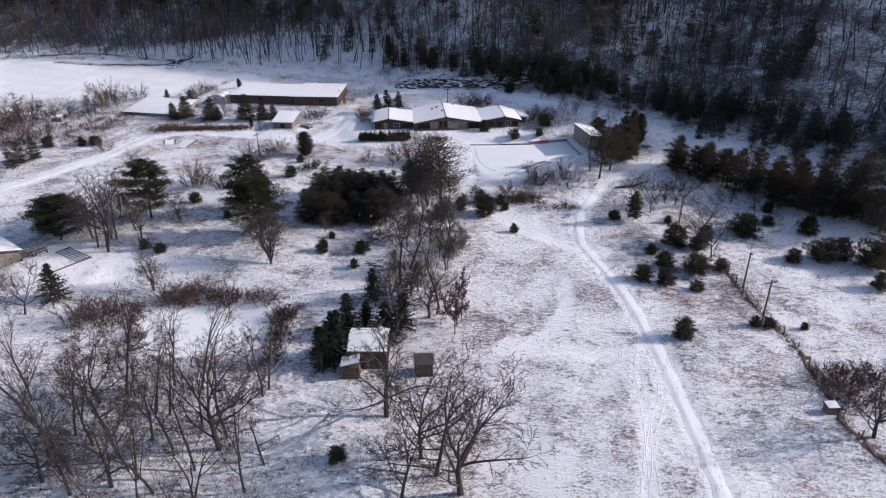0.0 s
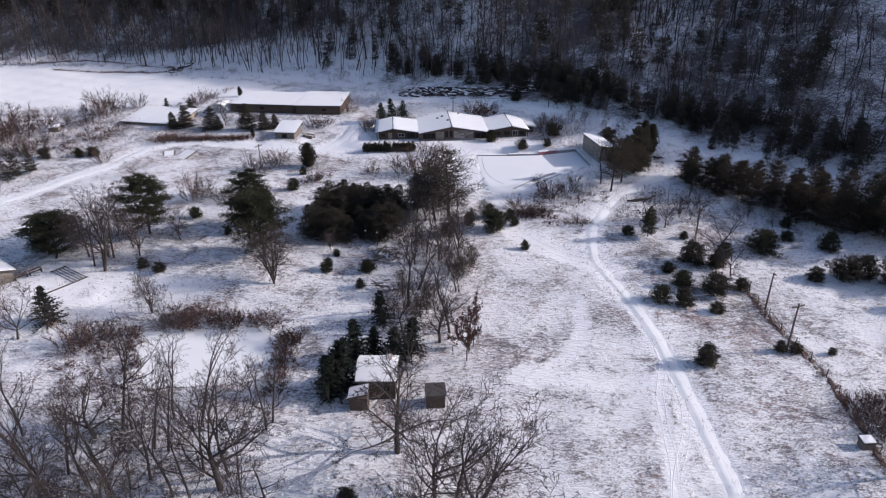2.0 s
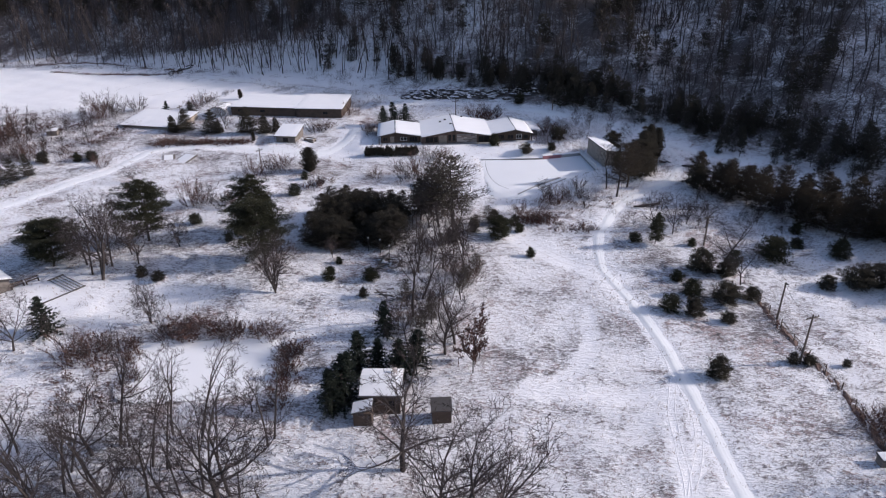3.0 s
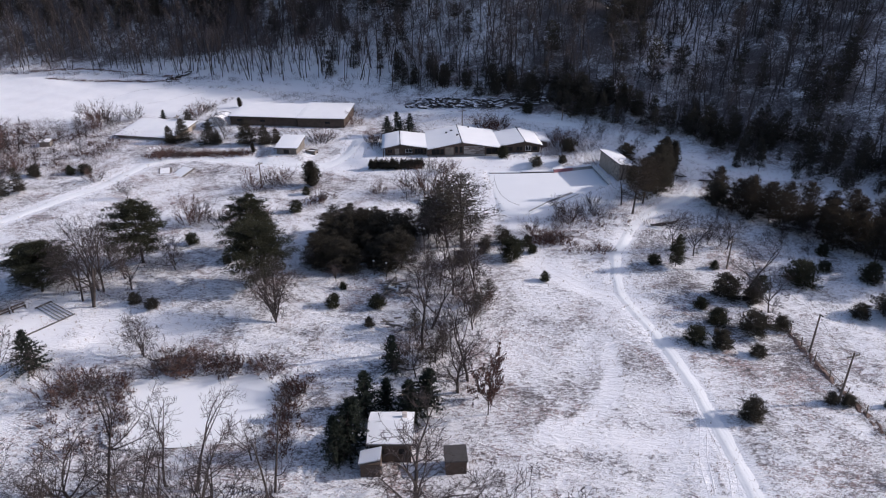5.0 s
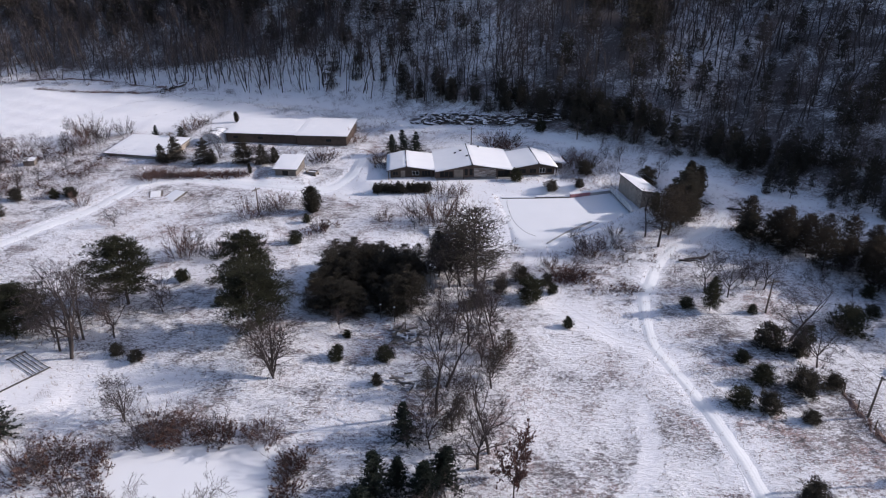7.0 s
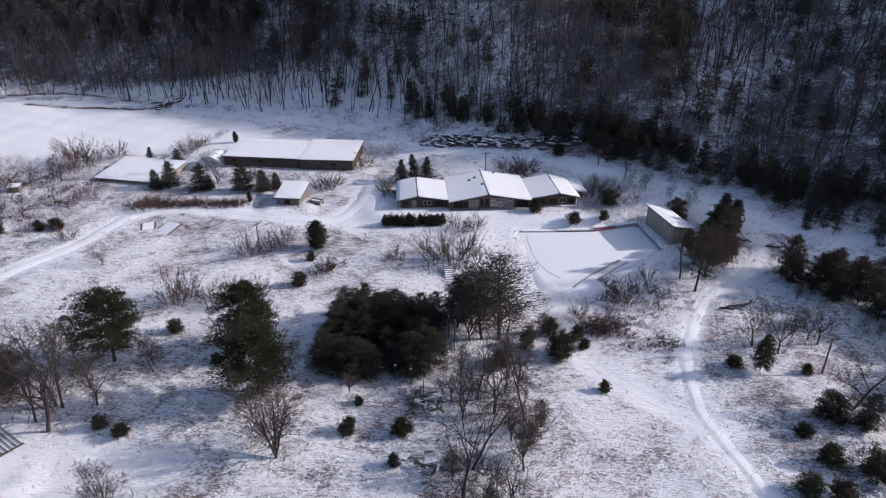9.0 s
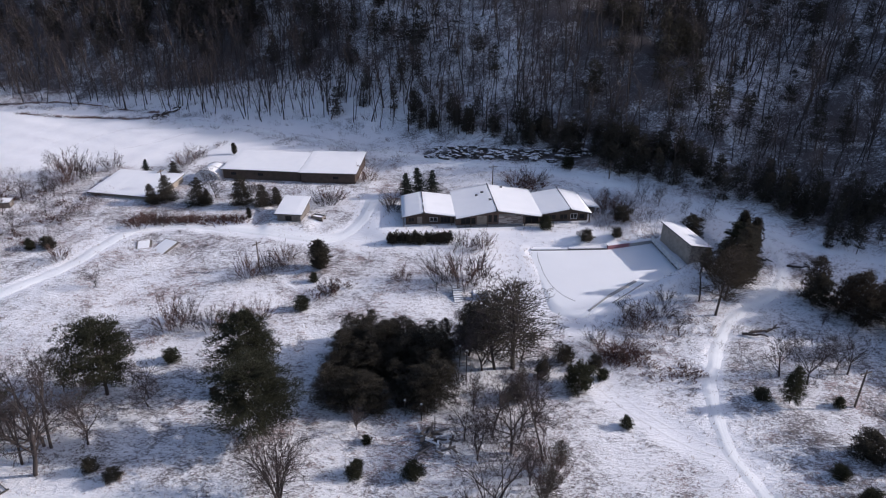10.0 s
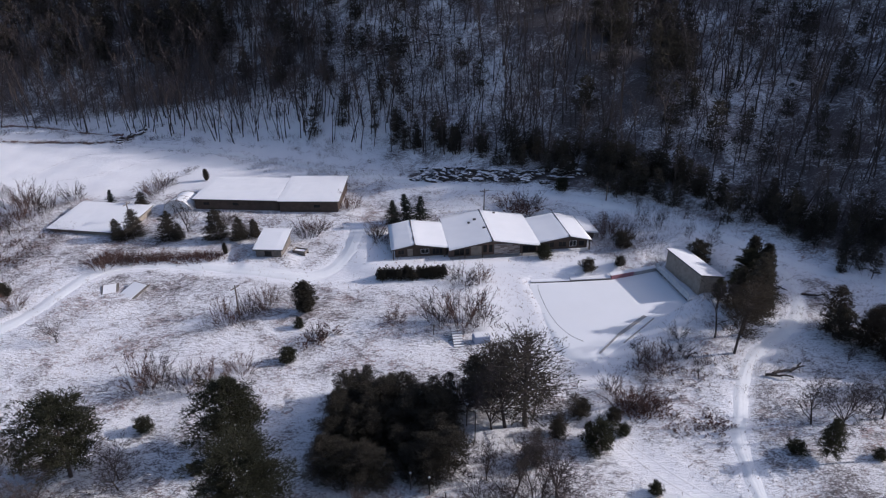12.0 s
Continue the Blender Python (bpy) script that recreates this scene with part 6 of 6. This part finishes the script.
for p in curve_through(DITCH, 0.3) + curve_through(DITCH_B, 0.6):
    h, x, y = rng.uniform(0.4, 1.1), p.x + rng.gauss(0, 0.3), p.y + rng.gauss(0, 0.45)
    spots.append((rng.randrange(3), Matrix.LocRotScale((x, y, gz(x, y) - 0.05), Euler((0, 0, rng.random() * 6.28)), (h * 1.3, h * 1.3, h))))
for p in curve_through(ARC, 0.45) + curve_through(ARC_B, 0.45):
    h, x, y = rng.uniform(0.14, 0.3), p.x + rng.gauss(0, 0.08), p.y + rng.gauss(0, 0.08)
    spots.append((rng.randrange(3), Matrix.LocRotScale((x, y, gz(x, y) - 0.03), Euler((0, 0, rng.random() * 6.28)), (h * 1.4, h * 1.4, h))))
for line, off in ((TRACK, 1.75), (TRACK, -1.8), (DRIVE, 1.8)):
    for i, p in enumerate(curve_through(line, 0.7)[:-1]):
        if noise.noise(p * 0.12 + Vector((0, 0, off))) > -0.12:
            h, x, y = rng.uniform(0.12, 0.3), p.x + off + rng.gauss(0, 0.18), p.y + rng.gauss(0, 0.2)
            spots.append((rng.randrange(3), Matrix.LocRotScale((x, y, gz(x, y) - 0.03), Euler((0, 0, rng.random() * 6.28)), (h, h, h))))
for p in curve_through(HEDGEROW, 0.5):
    h, x, y = rng.uniform(0.6, 1.9), p.x + rng.gauss(0, 0.6), p.y + rng.gauss(0, 0.6)
    spots.append((rng.randrange(3), Matrix.LocRotScale((x, y, gz(x, y) - 0.05), Euler((0, 0, rng.random() * 6.28)), (h, h, h))))
for p in curve_through(BANK, 0.28):
    h, x, y = rng.uniform(0.3, 0.85), p.x + rng.gauss(0, 0.45), p.y + rng.gauss(0, 0.45)
    spots.append((rng.randrange(3), Matrix.LocRotScale((x, y, gz(x, y) - 0.05), Euler((0, 0, rng.random() * 6.28)), (h * 1.3, h * 1.3, h))))
joined("brushwood", [k[0] for k in LOW], spots, LOW[0][0].materials, "low brown leafless brush in thin snow", "brush")


def oak_meshes(seed):
    """A small oak that has kept its dead leaves."""
    r = random.Random(seed)
    trunk, crown = fork_meshes(seed, 0.013, 0.30, 3, 7, 0.34, (6, 6, 5), 0.0018)
    s = Sticks()
    for v in list(crown.vertices)[::12]:
        if v.co.z > 0.16:
            tuft(r, s, v.co.copy(), around(r), 0.030, 3, 0.38)
    return [trunk, fused([crown, s.mesh("leaf", LEAVES_BROWN)], "crown")[0]]


OAKS = oak_meshes(380)
for x, y, h in OAK:
    plant("oak_tree", OAKS, x, y, h, rng, "small oak holding rusty dead leaves", "oak tree", "oaks", 0.5, 2)


LEAFY = []
for k in range(2):
    s, r = Sticks(), random.Random(390 + k)
    for v in list(LOW[k][0].vertices)[::3]:
        if v.co.z > 0.1:
            tuft(r, s, v.co.copy(), around(r), 0.095, 3, 0.32)
    LEAFY.append([LOW[k][0], s.mesh("leaf_crown", LEAVES_BROWN)])
for k in range(15):
    f = k / 14
    plant("thicket", LEAFY[k % 2], -44.2 + 3.2 * f + rng.gauss(0, 0.4), 82.0 - 11.5 * f, rng.uniform(0.9, 1.6), rng, "thicket holding rusty dead leaves by the pond", "thicket", "leafy thickets", 0.9, 4)
for x, y, h in RUST + [(-31.7, 82.8, 2.2), (-33.0, 83.2, 1.8), (-39.0, 83.0, 1.8), (-22.2, 79, 2.2), (-22.0, 75.5, 2.6), (-51, 78.5, 2.6), (-48.5, 80, 2.8), (-46.5, 77, 2.2)]:
    plant("thicket", LEAFY[0], x, y, h * 0.52, rng, "rounded thicket holding rusty dead leaves", "thicket", "leafy thickets", 1.5, 4)
for k, p in enumerate(curve_through(BANK, 1.3)):
    plant("thicket", LEAFY[k % 2], p.x + rng.gauss(0, 0.35), p.y + rng.gauss(0, 0.3), rng.uniform(0.3, 0.75), rng, "low rusty thicket on the fence bank", "thicket", "leafy thickets", 1.5, 4)
for k, (x, y) in enumerate(scatter(45, ((46.5, 59.5), (54, 60), (55, 67), (47.5, 67)), 14, 1.5)):
    plant("thicket", LEAFY[k % 2], x, y, rng.uniform(1.2, 2.2), rng, "thicket holding rusty dead leaves by the fence", "thicket", "leafy thickets", 1.0, 4)
for k, (x, y) in enumerate(scatter(43, ((-75.5, 165.2), (-50, 165.2), (-50, 167.2), (-73, 169.2)), 56, 0.9)):
    plant("thicket", LEAFY[k % 2], x, y, rng.uniform(0.8, 1.5), rng, "low thicket holding rusty dead leaves beside the drive", "thicket", "leafy thickets", 1.4, 4)
for k, (x, y) in enumerate(scatter(46, ((-124, 148), (-88, 156), (-86, 182), (-121, 188)), 46, 2.2)):
    plant("thicket", LEAFY[k % 2], x, y, rng.uniform(0.8, 1.8), rng, "low rusty thicket on the rough field", "thicket", "leafy thickets", 1.5, 4)
for k, (x, y) in enumerate(scatter(49, ((-23.4, 80.5), (-21.4, 80.5), (-20.8, 67.5), (-22.6, 67.5)), 20, 0.9) + scatter(50, ((-48, 68), (-42.4, 68), (-44.5, 81), (-54, 83)), 22, 1.6)):
    plant("thicket", LEAFY[k % 2], x, y, rng.uniform(1.0, 1.9), rng, "brown thicket with rusty leaves on the pond bank", "thicket", "leafy thickets", 1.0, 4)
for k, (x, y) in enumerate(scatter(51, ((-41, 84.2), (-24, 82.4), (-24, 84.4), (-40.5, 86.4)), 14, 1.3) + scatter(52, ((12.4, 118.4), (19.5, 118), (18.5, 122.5), (13, 122.5)), 22, 1.0) + scatter(53, ((17, 114.8), (26.5, 115), (26, 117.2), (18, 117)), 12, 1.4)):
    plant("thicket", LEAFY[k % 2], x, y, rng.uniform(0.8, 1.5), rng, "reddish-brown thicket of stems and dead leaves", "thicket", "leafy thickets", 1.2, 4)
for k, (x, y) in enumerate(scatter(44, ((14, 120), (31, 125), (32, 132), (16, 130)), 30, 1.5)):
    plant("thicket", LEAFY[k % 2], x, y, rng.uniform(0.5, 1.1), rng, "low thicket holding rusty dead leaves", "thicket", "leafy thickets", 1.3, 4)
for k, (x, y) in enumerate(scatter(41, ((-9, 76), (1.5, 76), (3, 112), (-8, 112)), 8, 3.4) + scatter(42, ((-122, 152), (-92, 158), (-92, 192), (-120, 196)), 16, 4)):
    plant("bare_tree", SMALL[k % 3], x, y, rng.uniform(4.5, 8.5) if k < 8 else rng.uniform(4, 7.5), rng, "slender leafless tree among brush", "tree", "slender trees", 0.9, 4)


for k, (x, y) in enumerate(scatter(47, ((23, 170), (42, 159), (48, 166), (27, 180)), 9, 3.0) + scatter(48, ((44, 122), (60, 112), (62, 122), (48, 132)), 5, 3.0)):
    plant("bare_tree", SMALL[k % 3], x, y, rng.uniform(3.0, 5.5), rng, "slender leafless tree on the shaded bank", "tree", "slender trees", 0.9, 4)


# ---- the wooded hill ----
def lite_tree(seed):
    """A far leafless tree: a tall trunk, forked limbs, a haze of twigs high up."""
    spec = dict(depth=2, count=(9, 8, 0), bare=0.42, reach=(0.34, 0.55, 0.5), along=(0.9, 1.7), wobble=0.15, lift=0.12, thin=0.5, twig=0.0036, cut={0: (5, 4), 1: (2, 3)})
    r = random.Random(seed)
    store = [Sticks(), Sticks(), Sticks()]
    grow(r, store, Vector((0, 0, -0.03)), Vector((r.gauss(0, 0.07), r.gauss(0, 0.07), 1)).normalized(), 0.95, 0.0135, 0, spec)
    return fused([store[0].mesh("trunk", BARK), store[1].mesh("limb", BARK), store[2].mesh("twig", TWIGS)])


def lite_evergreen(seed, broad):
    """A far conifer: trunk and soft plumes of needles."""
    trunk, crown = plume_meshes(seed, NEEDLES_DARK, 8.0, 8.0 * broad, 0.04 if broad > 0.3 else 0.22, 9, 5, 9, 1.0, 0.62, 0.17, 1.5, 0.45, 0.12, 0.35, 0.8, 0.6, 0.7)
    return fused([trunk, crown])


def on_slope(x, s):
    k = -0.62 - 0.0036 * max(x, -172)
    return float(foot(x)) + s * math.sqrt(1 + k * k)


def hill_woods():
    r = random.Random(9)
    kinds = [lite_tree(400 + k) for k in range(6)]
    places, taken = [], {}
    tries = 0
    while len(places) < 4000 and tries < 60000:
        tries += 1
        x = r.uniform(-250, 165) if tries % 3 else r.uniform(-250, -40)
        far = 70 + 25 * min(max((-x - 90) / 60, 0), 1) + 45 * min(max((x - 20) / 60, 0), 1)
        start = float(np.interp(x, (-60, -45, -12, 0), (-6.5, -2.0, -1.5, 1.5)))
        s = start + far * r.random() ** (1.0 if x > -70 else 0.8)
        if -65 < x < 5 and s < 26 and r.random() < 0.12:
            continue
        y = on_slope(x, s)
        cell = (round(x / 2.3), round(y / 2.3))
        if cell in taken:
            continue
        taken[cell] = 1
        h = r.uniform(8, 15.5) if x < 45 or s > 20 else r.uniform(7, 12)
        places.append((r.randrange(6), Matrix.LocRotScale((x, y, gz(x, y)), Euler((r.gauss(0, 0.06), r.gauss(0, 0.06), r.random() * 6.28)), (h, h, h))))
    joined("hill_woods", [k[0] for k in kinds], places, kinds[0][1], "dense leafless woods on the shaded hillside", "woods")
    kinds = [lite_evergreen(420 + k, 0.36 if k < 3 else 0.24) for k in range(6)]
    places = []
    for k in range(1190):
        if k < 150:
            x, s, h = r.uniform(26, 125), r.uniform(-2.5, 7), r.uniform(4.6, 7.8)
        elif k < 200:
            x, s, h = r.uniform(-19, 30), r.uniform(-0.5, 8), r.uniform(2.5, 6.5)
        elif k < 211:
            x, s, h = r.uniform(-44, -14), r.uniform(0, 14), r.uniform(5, 10)
        elif k < 255:
            x, s, h = r.uniform(56, 112), r.uniform(-7.0, 0), r.uniform(3.5, 6)
        elif k < 450:
            x, s, h = r.uniform(35, 165), 4 + 95 * r.random(), r.uniform(5, 10)
        elif k < 680:
            x, s, h = r.uniform(-250, -60), 16 + 75 * r.random(), r.uniform(7, 14)
        else:
            x, s, h = r.uniform(-210, 60), 12 + 58 * r.random() ** 0.6, r.uniform(6, 13)
        if k >= 1040:
            x, s, h = (r.uniform(-120, -15), 14 + 50 * r.random(), r.uniform(7, 12)) if k % 2 else (r.uniform(-250, -110), 8 + 70 * r.random(), r.uniform(8, 14))
        elif k >= 1000:
            x, s, h = r.uniform(-19, 30), r.uniform(0.5, 7), r.uniform(3.5, 7.5)
        elif k >= 930:
            x, s = r.uniform(-250, -125), 22 + 70 * r.random()
        y = on_slope(x, s)
        places.append((r.randrange(3) if k < 200 or k % 2 else r.randrange(6), Matrix.LocRotScale((x, y, gz(x, y) - 0.1), Euler((r.gauss(0, 0.04), r.gauss(0, 0.04), r.random() * 6.28)), (h, h, h))))
    joined("hill_evergreens", [k[0] for k in kinds], places, kinds[0][1], "dark evergreens along the foot of the hill", "woods")


hill_woods()


# ---- dry grass and weeds poking through the snow ----
def dry_grass():
    r = random.Random(12)
    kinds = []
    for k in range(4):
        s = Sticks()
        for _ in range(5):
            a = r.random() * 6.28
            d = Vector((math.cos(a) * r.uniform(0.1, 0.7), math.sin(a) * r.uniform(0.1, 0.7), 1)).normalized() * r.uniform(0.5, 1.0)
            p = Vector((r.gauss(0, 0.25), r.gauss(0, 0.25), -0.03))
            s.blade(p, d, d.cross(around(r)).normalized() * 0.035)
        kinds.append(s.mesh("grass", GRASS_DRY))
    places = []
    while len(places) < 21000:
        x, y = r.uniform(-110, 75), 38 + 150 * r.random() ** 1.3
        if slope_way(x, y) > 2 or abs(gz(x, y) - POND_Z + 0.12) < 0.01 or abs(gz(x, y) - RINK_Z + 0.1) < 0.01:
            continue
        if noise.noise(Vector((x * 0.07, y * 0.07, 3))) + 0.5 * noise.noise(Vector((x * 0.3, y * 0.3, 8))) < r.uniform(-0.5, 0.7):
            continue
        h = r.uniform(0.25, 0.6)
        places.append((r.randrange(4), Matrix.LocRotScale((x, y, gz(x, y)), Euler((0, 0, r.random() * 6.28)), (h, h, h))))
    joined("dry_grass", kinds, places, [GRASS_DRY], "dry brown grass poking through thin snow", "grass")


dry_grass()
